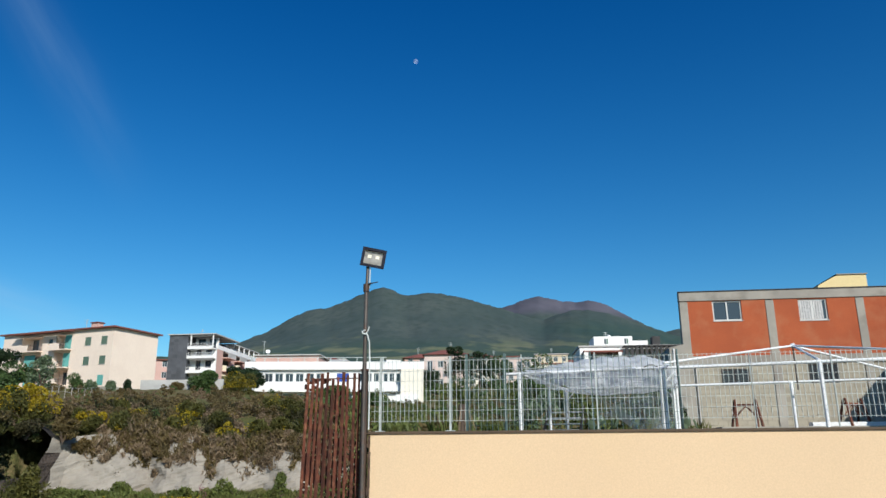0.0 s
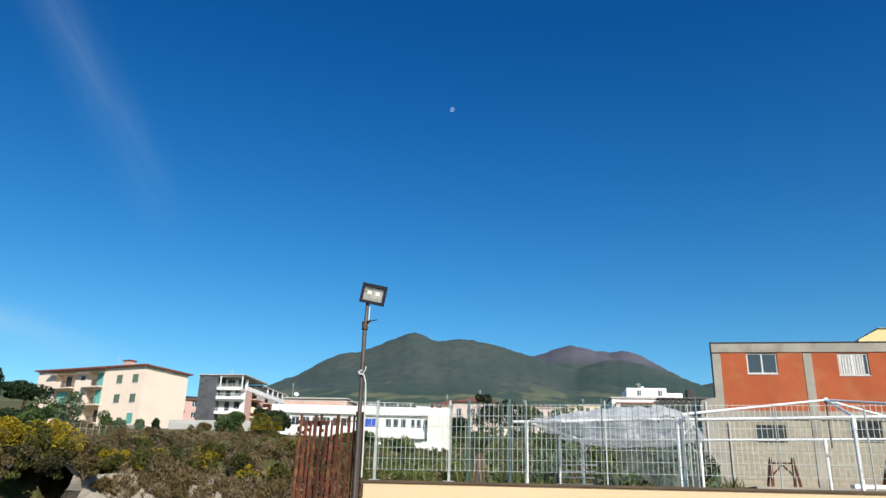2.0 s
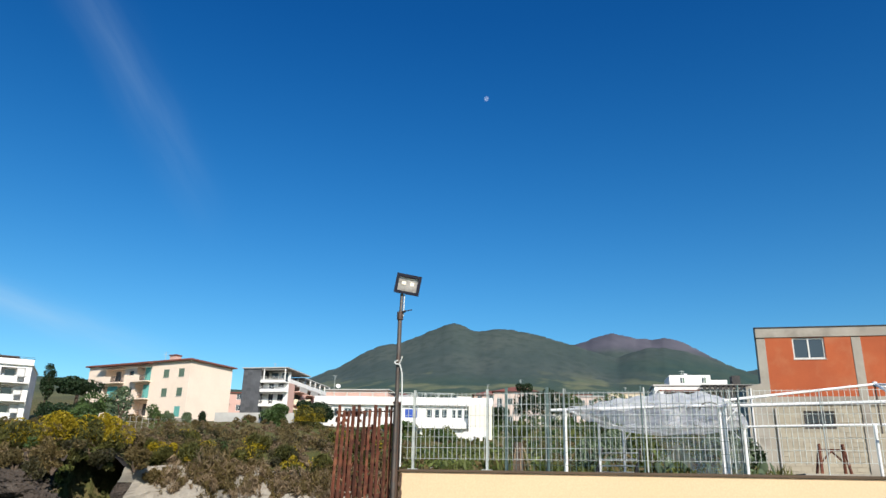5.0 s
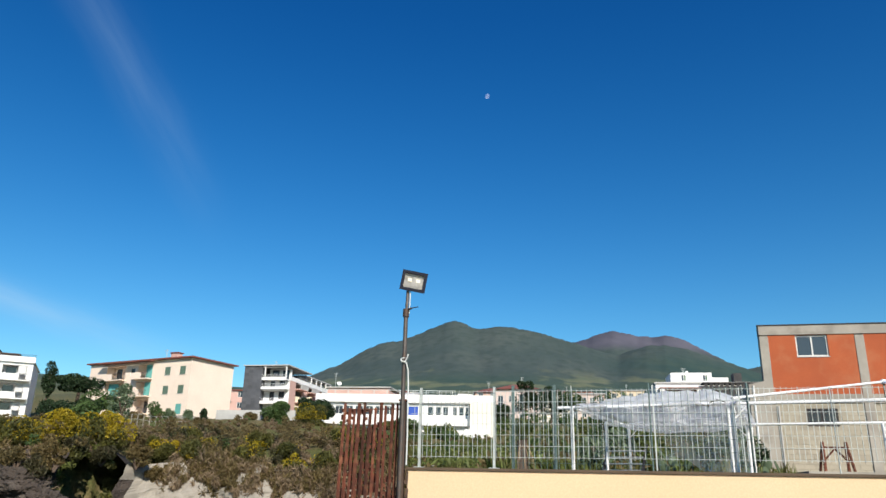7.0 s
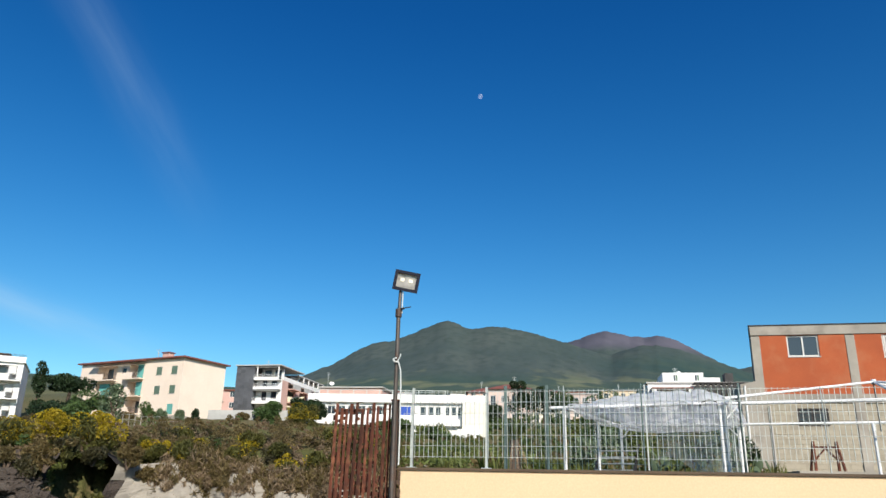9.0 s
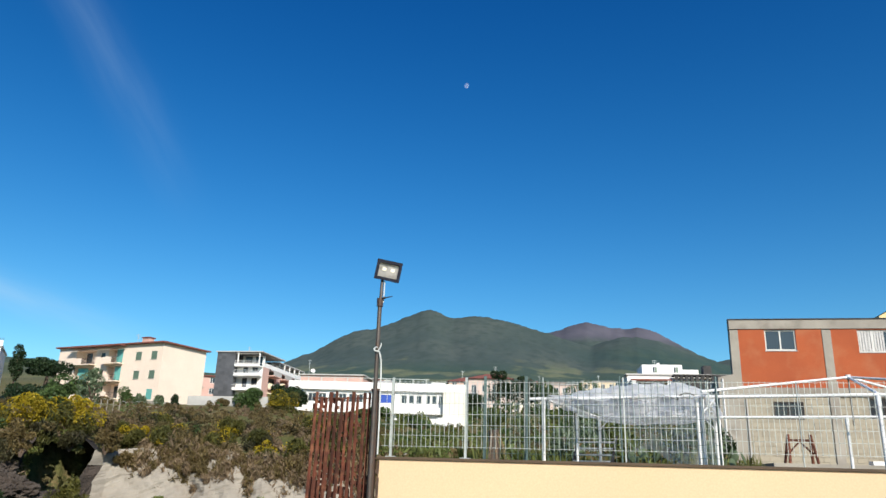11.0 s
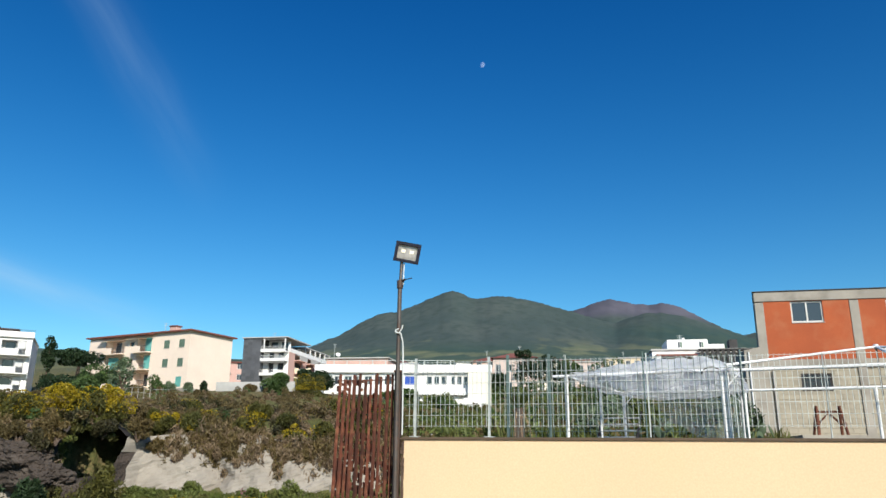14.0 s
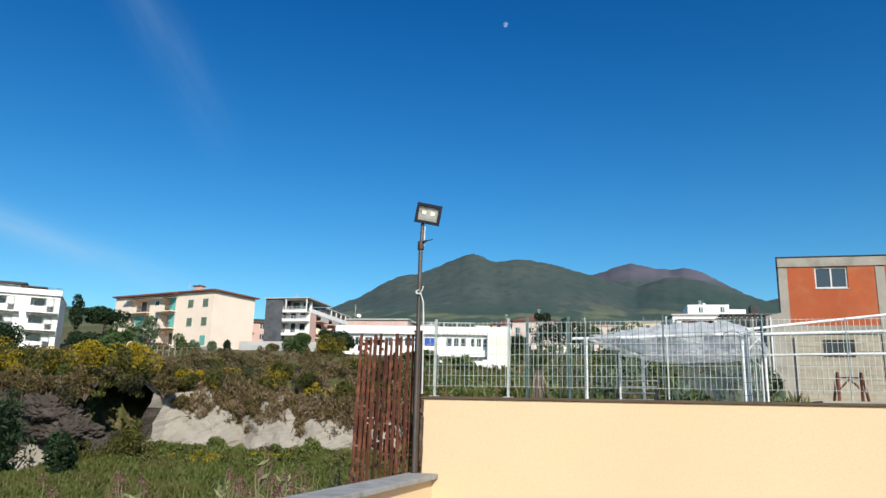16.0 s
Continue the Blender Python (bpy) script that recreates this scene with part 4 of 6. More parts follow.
plain_house("house", "pale house with a white terrace", (4.5, 185, 19.0), -8, 7, 9, 4.2, M["cream_white"], 1, 3, M["concrete_light"], 0.3)
plain_house("house", "cream-yellow house with a flat roof", (25.0, 200, 21.0), -6, 8.8, 9, 5.9, M["cream"], 2, 4, M["concrete_light"], 0.3)
plain_house("house", "white terraced house with red awnings", (23.5, 190, 19.0), -6, 12, 9, 4.2, M["cream_white"], 1, 4, M["roof_red"], 0.4)
# white house with a taller block on its terrace
wh = plain_house("house", "white house with a shaded veranda and dark awning", (22.2, 120, 11.8), -4, 16.2, 10, 6.2, M["white_wall"], 2, 5, M["concrete_light"], 0.2)
part("veranda_roof", B(0.4, 6.6, -2.2, -0.002, 5.1, 5.35), M["roof_red"], wh)
part("veranda_post", B(0.4, 1.1, -2.2, -1.5, -4, 5.098), M["white_wall"], wh)
part("veranda_post", B(5.9, 6.4, -2.2, -1.6, -4, 5.098), M["white_wall"], wh)
part("upper_block", B(2.6, 8.9, 1.5, 8, 6.452, 8.15), M["white_wall"], wh)
part("upper_side", B(8.9, 11.5, 2.0, 7, 6.452, 7.45), M["white_wall"], wh)
for x in (4.3, 7.6):
    w_ = part("upper_window", B(x, x + 0.25, 1.44, 1.498, 6.9, 7.75), M["pane"], wh)
    part("shutter", B(x + 0.35, x + 0.6, 1.44, 1.498, 6.9, 7.75), M["shutter_green"], wh)
part("roof_tank", rod(bmesh.new(), (5.5, 4, 8.152), (5.5, 4, 8.75), 0.25, n=12), M["white_wall"], wh)
part("dark_screen", B(12.1, 13.3, 1.0, 3, 6.452, 8.0), M["roof_edge"], wh, "dark lattice screen on the terrace")
for k in range(12):
    part("louvre", B(7.0 + k * 0.78, 7.45 + k * 0.78, -2.4, -2.2, 2.8, 5.9), M["roof_edge"], wh)
part("screen_roof", B(6.8, 16.6, -2.5, -0.3, 5.902, 6.1), M["roof_edge"], wh)

# grey lean-to beside the workshop
shed = thing("concrete_shed", "bare grey concrete shed with a white pipe", "shed", (9.02, 29.75, 1.2), -7)
bm = bmesh.new()
vs = [bm.verts.new(p) for p in ((0, 0, -1), (0.655, 0, -1), (0.655, 0, 4.62), (0, 0, 4.48), (0, 2, -1), (0.655, 2, -1), (0.655, 2, 4.62), (0, 2, 4.48))]
for f in ((0, 1, 2, 3), (5, 4, 7, 6), (1, 5, 6, 2), (4, 0, 3, 7), (3, 2, 6, 7), (0, 4, 5, 1)):
    bm.faces.new([vs[k] for k in f])
part("wall", bm, M["concrete"], shed)
part("pipe", rod(bmesh.new(), (0.16, -0.05, 0), (0.16, -0.05, 4.42), 0.03), M["white_pipe"], shed)

# the town behind: many small houses up to the foot of the mountain
random.seed(21)
kinds = (("cream", "small cream house among trees"), ("cream_white", "small pale house among trees"), ("peach", "small salmon house among trees"), ("white_wall", "small white house among trees"))
for k in range(30):
    az = radians(random.uniform(-19, 17))
    r = random.uniform(230, 620)
    x, y = r * math.sin(az), r * math.cos(az)
    kind, label = kinds[k % 4]
    plain_house("house", label, (x, y, lz(x, y) - 0.5), random.uniform(-20, 20), random.uniform(9, 15), 9, random.choice((3.4, 5.6, 5.8)), M[kind],
                1 if k % 3 == 0 else 2, 3, random.choice((M["roof_red"], M["concrete_light"])), gable=k % 2 == 0, group="town houses")


def aerial(at, h):
    a = thing("roof_aerial", "thin roof aerial with short cross bars", "aerial", at, group="roof aerials")
    part("mast", rod(bmesh.new(), (0, 0, 0), (0, 0, h), 0.04, n=6), M["galvanised"], a)
    for k in range(3):
        part("cross_bar", rod(bmesh.new(), (-0.45 + 0.1 * k, 0, h - 0.15 - 0.3 * k), (0.45 - 0.1 * k, 0, h - 0.15 - 0.3 * k), 0.025, n=5), M["galvanised"], a)


for x, y, z, h in ((-37.2, 152, 20.85, 3.2), (-48.0, 145, 23.75, 1.6), (-60.0, 122.0, 22.0, 1.4), (27.5, 124, 19.95, 1.2), (1.5, 154, 22.0, 1.8), (30.0, 204, 27.15, 2.0), (14.0, 204, 26.4, 2.2), (-6.0, 174, 23.5, 2.0)):
    aerial((x, y, z), h)
dish = thing("satellite_dish", "white satellite dish on a flat roof", "dish", (-36.0, 150.6, 20.85), 20)
bm = bmesh.new()
bmesh.ops.create_uvsphere(bm, u_segments=16, v_segments=8, radius=0.7)
bmesh.ops.delete(bm, geom=[v_ for v_ in bm.verts if v_.co.z > -0.35], context="VERTS")
bmesh.ops.transform(bm, matrix=pose(0, 0, 1.1, 55, 0, 0), verts=bm.verts)
part("bowl", bm, M["white_wall"], dish, smooth=True)
part("stand", rod(bmesh.new(), (0, 0, 0), (0, 0.2, 0.8), 0.05, n=6), M["galvanised"], dish)

# ---- the lamp at the wall's end ----
lamp = thing("floodlight_pole", "tall rusty lamp pole with a black floodlight", "lamp", (-1.225, 8.0, -1.6), -4)
part("base_post", B(-0.042, 0.028, -0.04, 0.045, 0.0, 4.08, bevel=0.006), M["post_brown"], lamp, "dark brown square post")
part("base_cap", B(-0.05, 0.036, -0.048, 0.053, 4.081, 4.10), M["rust"], lamp)
part("pole", rod(bmesh.new(), (0.0, -0.075, 2.6), (0.0, -0.075, 5.05), 0.024, n=12), M["pole_metal"], lamp)
part("collar", rod(bmesh.new(), (0.0, -0.075, 5.0), (0.0, -0.075, 5.09), 0.036, n=12), M["post_brown"], lamp)
part("upper_pole", rod(bmesh.new(), (0.004, -0.075, 5.04), (0.012, -0.075, 5.30), 0.018, n=10), M["pole_metal"], lamp)
part("brace", rod(bmesh.new(), (0.038, -0.08, 5.04), (0.042, -0.08, 5.29), 0.007, n=6), M["galvanised"], lamp)
bm = rod(bmesh.new(), (0.03, -0.09, 5.085), (0.065, -0.11, 5.09), 0.013)
rod(bm, (0.062, -0.11, 5.09), (0.145, -0.13, 5.10), 0.006)
part("clamp_lever", bm, M["iron"], lamp)
bm = tube(bmesh.new(), [(0.012, -0.075, 5.28), (0.02, -0.08, 5.33), (0.03, -0.06, 5.36)], 0.016)
part("bracket", bm, M["lamp_black"], lamp)
tilt = pose(0.075, -0.075, 5.405, 8, 9, 14) @ Matrix.Scale(0.95, 4)


def tilted(bm_):
    bmesh.ops.transform(bm_, matrix=tilt, verts=bm_.verts)
    return bm_


head = part("housing", tilted(B(-0.135, 0.135, -0.01, 0.07, -0.105, 0.105, bevel=0.015)), M["lamp_black"], lamp, "black floodlight housing")
bm = bmesh.new()
for x0, x1, z0, z1 in ((-0.15, 0.15, 0.085, 0.118), (-0.15, 0.15, -0.118, -0.085), (-0.15, -0.115, -0.085, 0.085), (0.115, 0.15, -0.085, 0.085)):
    box(bm, x0, x1, -0.05, -0.011, z0, z1)
part("bezel", tilted(bm), M["lamp_black"], head)
part("reflector", tilted(B(-0.114, 0.114, -0.018, -0.011, -0.084, 0.084)), M["reflector"], head, "silver reflector")
for x in (-0.05, 0.05):
    for z in (0.012,):
        part("led", tilted(B(x - 0.024, x + 0.024, -0.024, -0.0185, z - 0.020, z + 0.020)), M["led"], head)
bm = bmesh.new()
for k in range(6):
    box(bm, -0.12 + k * 0.044, -0.10 + k * 0.044, 0.071, 0.10, -0.09, 0.09)
part("cooling_fins", tilted(bm), M["lamp_black"], head)
pts = [(0.004, -0.11, 4.54), (-0.032, -0.10, 4.525), (-0.02, -0.12, 4.50), (0.03, -0.115, 4.49), (0.055, -0.11, 4.40), (0.06, -0.10, 4.25), (0.062, -0.09, 4.0), (0.06, -0.06, 3.7), (0.058, -0.05, 3.42)]
bm = tube(bmesh.new(), pts, 0.0085)
tube(bm, [(0.02, -0.115, 4.50), (0.045, -0.12, 4.545), (0.052, -0.12, 4.58)], 0.007)
part("cable", bm, M["cable"], lamp, "pale cable tied round the pole")

# ---- rusty guard beyond the wall's end ----
guard = thing("iron_guard", "rusty guard of upright iron bars", "fence", (*SITE[:2], -1.6), SITE_RZ)
random.seed(5)
for k in range(11):
    u = -0.135 - k * 0.0622 + random.uniform(-0.010, 0.010)
    top = 4.05 + random.uniform(-0.05, 0.035)
    lean = -0.010 - 0.003 * k + random.uniform(-0.004, 0.004)
    bm = bmesh.new()
    w = (0.0085, 0.0125, 0.0105, 0.0150)[k % 4]
    box(bm, u - w, u + w, 0.02, 0.026, 0.9, top)
    box(bm, u - w, u - w + 0.005, -0.006, 0.0195, 0.9, top)
    for v_ in bm.verts:
        v_.co.x += lean * (4.0 - v_.co.z) / 1.5
    part("bar", bm, M["rust"], guard)
for z, hgt in ((4.0, 0.012), (2.45, 0.03), (1.5, 0.03)):
    part("rail", B(-0.80, -0.10, 0.028, 0.045, z, z + hgt), M["rust"], guard)
# flaking sheet behind the bars, torn away in places
bm = bmesh.new()
random.seed(15)
for k in range(24):
    u = -0.115 - k * 0.0285
    for z0 in np.arange(2.30, 4.0, 0.027):
        patch = 0.5 + 0.5 * math.sin(7.3 * u + 2.1 * math.sin(9.0 * z0) + 3.9 * z0)
        keep = max(0.0, 1.05 - abs(z0 - 2.98) * 2.9) * (0.45 + 0.75 * patch) + (0.20 if z0 < 2.7 else 0.12) * patch + 0.42 * patch * (u < -0.33 and z0 > 3.2)
        if random.random() < keep:
            j_ = random.uniform(-0.006, 0.006)
            box(bm, u - 0.031 + j_, u + j_, 0.048, 0.051, z0 + j_, z0 + 0.034 + j_)
tagged(part("torn_sheet", bm, M["rust"], guard, "torn rusty metal sheet"), kind="stuff")

# ---- wire fence on the wall ----
fence = thing("mesh_fence", "galvanised grid fence standing on the wall", "fence", (*SITE[:2], 1.80), SITE_RZ)
for k in range(12):
    u = 0.10 + k * 0.815
    p = part("post", B(u - (0.012 if k < 2 else 0.007 if k == 3 else 0.004), u + (0.012 if k < 2 else 0.007 if k == 3 else 0.004), 0.10, 0.125, 0.006, 0.84 if k < 4 else 0.80), M["galvanised"], fence)
    if k < 2:
        part("foot_plate", B(u - 0.05, u + 0.05, 0.07, 0.16, 0.002, 0.010), M["galvanised"], p)
me = mesh_of("bar", B(-0.0019, 0.0019, 0.0, 0.008, 0.10, 0.80), M["galvanised"])
for k in range(182):
    piece("bar", me, fence, (0.04 + k * 0.0500, 0.082, random.uniform(-0.002, 0.002)))
for k in range(7):
    part("wire", rod(bmesh.new(), (0.0, 0.079, 0.115 + k * 0.112), (9.3, 0.079, 0.115 + k * 0.112), 0.0024, n=5), M["galvanised"], fence)

# ---- second fence further back ----
back_fence = thing("mesh_fence", "older grid fence on blue-green steel posts", "fence", (-0.05, 8.32, 1.284), -8)
back_fence.matrix_basis = back_fence.matrix_basis @ Matrix.Scale(0.79, 4)
random.seed(6)
for u in (0.0, 0.578, 1.85, 3.1):
    part("post", B(u - (0.021 if u < 1 else 0.010), u + (0.021 if u < 1 else 0.010), -0.025, 0.025, -0.2, 1.80 + 0.01 * (u > 1), bevel=0.005), M["teal_steel"], back_fence)
me = mesh_of("bar", B(-0.003, 0.003, 0.0, 0.012, 0.35, 1.76), M["teal_steel"])
for k in range(38):
    piece("bar", me, back_fence, (0.05 + k * 0.082, 0.0, 0.0))
for k in range(9):
    part("wire", rod(bmesh.new(), (-0.02, -0.004, 0.42 + k * 0.165), (3.1, -0.004, 0.42 + k * 0.165), 0.003, n=5), M["teal_steel"], back_fence)


# ---- gazebo frames ----
GRZ = -19.6
GX, GY, GZ = 0.628, 8.807, 0.70
GW, GD, EAVE = 1.71, 3.27, 1.81          # first frame: width, depth, height of the eaves


def gazebo(name, label, at, w, d, eave, cols, apex):
    g = thing(name, label, "gazebo", at, GRZ)
    back = eave + 0.05
    for x in np.linspace(0, w, cols):
        for y in (0.0, d):
            p = part("post", rod(bmesh.new(), (x, y, 0.0), (x, y, back if y else eave), 0.021, n=12), M["white_pipe"], g)
            part("socket", rod(bmesh.new(), (x, y, (back if y else eave) - 0.10), (x, y, (back if y else eave) + 0.012), 0.026, n=12), M["white_pipe"], p)
    for y, z in ((0.0, eave), (d, back)):
        part("beam", rod(bmesh.new(), (-0.17 if y == 0 and not apex else 0, y, z + 0.012), (w + 0.03, y, z + 0.018), 0.018, n=12), M["white_pipe"], g)
    for x in (0.0, w):
        part("cross_beam", rod(bmesh.new(), (x, -0.02, eave + 0.012), (x, d, back + 0.012), 0.016, n=10), M["white_pipe"], g)
    if apex:
        c = Vector((w / 2, d * 0.74, apex))
        for x in (0.0, w / 2, w):
            for y, z in ((0.0, eave), (d, back)) if x == w else ((0.0, eave),):
                part("rafter", rod(bmesh.new(), c, (x, y, z + (0.07 if x == 0 else 0.03)), 0.016, n=10), M["white_pipe"], g)
        part("hub", rod(bmesh.new(), c - Vector((0, 0, 0.03)), c + Vector((0, 0, 0.03)), 0.03, n=12), M["white_pipe"], g)
        part("king_post", rod(bmesh.new(), c - Vector((0, 0, 0.62)), c - Vector((0, 0, 0.03)), 0.011, n=8), M["pole_metal"], g)
        for k in (0.0, w):
            part("strap", rod(bmesh.new(), (k, 0, eave - 0.16), (k + (0.15 if k == 0 else -0.15), 0, eave), 0.008, n=6), M["white_pipe"], g)
    else:
        for x, sgn in ((0.0, 1), (w, -1)):
            part("corner_brace", rod(bmesh.new(), (x, d, back - 0.18), (x + 0.16 * sgn, d, back), 0.009, n=6), M["white_pipe"], g)
    return g


gu = np.array((math.cos(radians(GRZ)), math.sin(radians(GRZ))))
g1 = gazebo("gazebo", "white tube gazebo frame under crumpled plastic film", (GX, GY, GZ), GW, GD, EAVE, 2, 0)
ax, ay = GX + (GW + 0.045) * gu[0], GY + (GW + 0.045) * gu[1]
g2 = gazebo("gazebo", "bare white tube gazebo frame with peaked roof", (ax, ay, GZ), 3.34, GD, EAVE, 3, 2.315)
part("prop", rod(bmesh.new(), (0.28, 0.48, 0.0), (0.28, 0.48, 1.70), 0.016, n=10), M["white_pipe"], g1)
bm = tube(bmesh.new(), [(GW - 0.10 + 0.10 * math.cos(a_), -0.01, EAVE - 0.02 + 0.075 * math.sin(a_)) for a_ in np.linspace(0, math.pi, 9)], 0.008)
part("hoop", bm, M["pole_metal"], g1, "bent dark hoop over the corner")

# plastic film thrown over the first frame
nu, nv = 70, 60
U, V = np.meshgrid(np.linspace(0.02, 1.02, nu), np.linspace(-0.03, 1.03, nv), indexing="ij")
bulge = np.sin(np.pi * np.clip(V, 0, 1)) ** 0.8 * (1 - np.exp(-np.clip(U, 0, 2) * 6.0)) * (1 - np.exp(-np.clip(1.05 - U, 0, 2) * 12.0))
Z = EAVE + 0.02 + 0.05 * V + 0.31 * bulge * (1.0 - 0.12 * U)
Z = Z + 0.017 * np.sin(23 * V + 5 * np.sin(4 * U)) + 0.012 * np.sin(31 * V + 9 * U + 2) + 0.010 * np.sin(44 * (U + 0.3 * V)) + 0.008 * np.sin(67 * V - 20 * U)
X, Y = 0.02 + U * (GW + 0.05) + 0.014 * np.sin(9 * V), V * GD
ids = np.arange(nu * nv).reshape(nu, nv)
fq = np.stack((ids[:-1, :-1], ids[1:, :-1], ids[1:, 1:], ids[:-1, 1:]), -1).reshape(-1, 4)
film_top = sheet("plastic_film", np.stack((X, Y, Z), -1).reshape(-1, 3).tolist(), fq.tolist(), M["film"])
film_top.matrix_basis = pose(GX, GY, GZ, 0, 0, GRZ)
tagged(film_top, "crumpled translucent plastic film draped over gazebo tubes", "plastic film")
hang = EAVE + 0.05 * V - (0.16 * np.sin(np.pi * np.clip(V, 0, 1)) ** 0.7) * np.sin(np.pi * np.clip(U * 0.93 + 0.02, 0, 1)) ** 0.55
hang = hang + 0.014 * np.sin(19 * V + 6 * np.sin(5 * U)) + 0.012 * np.sin(27 * V - 11 * U) + 0.008 * np.sin(52 * (V - 0.4 * U))
film_low = sheet("plastic_film", np.stack((X, Y * 0.98, hang), -1).reshape(-1, 3).tolist(), fq.tolist(), M["film_fold"])
film_low.matrix_basis = pose(GX, GY, GZ, 0, 0, GRZ)
tagged(film_low, "sagging fold of translucent plastic film between gazebo tubes", "plastic film")
U, V = np.meshgrid(np.linspace(0.30, 1.03, 50), np.linspace(0, 1, 30), indexing="ij")
low = EAVE + 0.04 - V * (0.36 + 0.4 * U + 0.09 * np.sin(11 * U))
Yv = GD + 0.05 + 0.045 * np.sin(26 * U + 3 * V) * (0.3 + V) + 0.1 * V
ids = np.arange(50 * 30).reshape(50, 30)
fq = np.stack((ids[:-1, :-1], ids[1:, :-1], ids[1:, 1:], ids[:-1, 1:]), -1).reshape(-1, 4)
veil_ob = sheet("plastic_curtain", np.stack((U * GW, Yv, low), -1).reshape(-1, 3).tolist(), fq.tolist(), M["film_clear"])
veil_ob.matrix_basis = pose(GX, GY, GZ, 0, 0, GRZ)
tagged(veil_ob, "thin clear plastic curtain hanging behind the gazebo", "plastic film")

# things stored under it
chair = thing("folding_lounger", "grey folding garden lounger standing on a storage box", "lounger", (1.42, 10.55, 1.33), -25)
chair.matrix_basis = chair.matrix_basis @ Matrix.Scale(0.80, 4)
for k in range(6):
    part("slat", B(-0.32, 0.32, -0.25 + 0.09 * k, -0.18 + 0.09 * k, 0.45 + 0.11 * k, 0.475 + 0.11 * k, bevel=0.005), M["grey_plastic"], chair)
for x in (-0.34, 0.34):
    part("side_rail", rod(bmesh.new(), (x, -0.32, 0.38), (x, 0.34, 1.12), 0.018), M["iron"], chair)
    part("leg", rod(bmesh.new(), (x, 0.3, 0.0), (x, -0.12, 0.62), 0.018), M["white_pipe"], chair)
    part("leg", rod(bmesh.new(), (x, -0.32, 0.0), (x, 0.18, 0.92), 0.018), M["iron"], chair)
crate = thing("storage_box", "grey plastic storage box with a lid", "box", (1.42, 10.55, 0.74), -25)
part("body", B(-0.35, 0.35, -0.3, 0.3, 0, 0.54, bevel=0.02), M["grey_plastic"], crate)
part("lid", B(-0.37, 0.37, -0.32, 0.32, 0.541, 0.588, bevel=0.015), M["grey_plastic"], crate)

# trestles by the workshop, and white boards
def trestle(at, rz):
    t = thing("trestle", "rusty brown iron sawhorse", "trestle", at, rz, group="trestles by the workshop")
    part("top", B(-0.42, 0.42, -0.05, 0.05, 0.78, 0.86), M["rust"], t)
    for x in (-0.4, 0.4):
        for y, q in ((-0.3, -0.04), (0.3, 0.04)):
            part("leg", rod(bmesh.new(), (x * 1.18, y, 0), (x * 0.95, q, 1.02), 0.055, 0.042, n=6), M["rust"], t)
        part("tie", rod(bmesh.new(), (x * 1.08, -0.2, 0.38), (x * 1.08, 0.2, 0.38), 0.02, n=6), M["rust"], t)
    for y in (-0.1, 0.1):
        part("strut", rod(bmesh.new(), (-0.42, y, 0.35), (0.0, y * 0.5, 0.78), 0.018, n=6), M["rust"], t)
        part("strut", rod(bmesh.new(), (0.42, y, 0.35), (0.0, y * 0.5, 0.78), 0.018, n=6), M["rust"], t)
    return t


part_z = 2.42
bench = thing("concrete_ledge", "low concrete ledge along the workshop", "ledge", (10.0, 27.4, 1.4), -7.1)
part("slab", B(0, 14, 0, 2.6, -0.6, part_z - 1.4), M["concrete"], bench)
trestle((11.15, 27.9, part_z), -5)
trestle((15.0, 27.5, part_z), 20)
boards = thing("board_stack", "white painted boards laid on the ledge", "boards", (13.3, 27.2, part_z), -7)
for k in range(2):
    part("board", B(0, 3.6, 0.05 + 0.02 * k, 0.5, 0.002 + 0.075 * k, 0.072 + 0.075 * k), M["white_pipe"], boards)

# neighbour house out of view whose shade falls across the workshop
side_house = thing("neighbour_house", "plain rendered house beside the yard", "house", (17.2, 16.0, 1.0), 0)
part("walls", B(0.2, 9.8, 0.1, 8.0, -2, 4.6), M["pale_yellow"], side_house)
bm = bmesh.new()
vs = [bm.verts.new(p) for p in ((-0.1, 0, 4.602), (10.1, 0, 4.602), (5.0, 0, 10.1), (-0.1, 8.1, 4.602), (10.1, 8.1, 4.602), (5.0, 8.1, 10.1))]
for f in ((0, 1, 2), (5, 4, 3), (0, 2, 5, 3), (1, 4, 5, 2), (0, 3, 4, 1)):
    bm.faces.new([vs[k] for k in f])
part("roof", bm, M["roof_red"], side_house)

# ---- the moon ----
mm = bpy.data.materials.new("moon")
mm.use_nodes = True
mn, ml = mm.node_tree.nodes, mm.node_tree.links
mo = mn["Material Output"]
md = mn.new("ShaderNodeBsdfDiffuse")
mt = mn.new("ShaderNodeTexNoise")
mt.inputs["Scale"].default_value = 0.08
mg = mn.new("ShaderNodeNewGeometry")
ml.new(mg.outputs["Position"], mt.inputs["Vector"])
mr = mn.new("ShaderNodeMapRange")
for k, v in zip((1, 2, 3, 4), (0.4, 0.6, 0.05, 0.13)):
    mr.inputs[k].default_value = v
ml.new(mt.outputs[0], mr.inputs[0])
ml.new(mr.outputs[0], md.inputs["Color"])
ma = mn.new("ShaderNodeAddShader")
ml.new(md.outputs[0], ma.inputs[0])
ml.new(mn.new("ShaderNodeBsdfTransparent").outputs[0], ma.inputs[1])
ml.new(ma.outputs[0], mo.inputs[0])
bm = bmesh.new()
bmesh.ops.create_uvsphere(bm, u_segments=32, v_segments=20, radius=15.0)
moon = part("moon", bm, mm, None, smooth=True)
moon.location = Vector((-0.0335, 0.8866, 0.5067)).normalized() * 4600
tagged(moon, "pale daytime moon high in the sky", "moon")

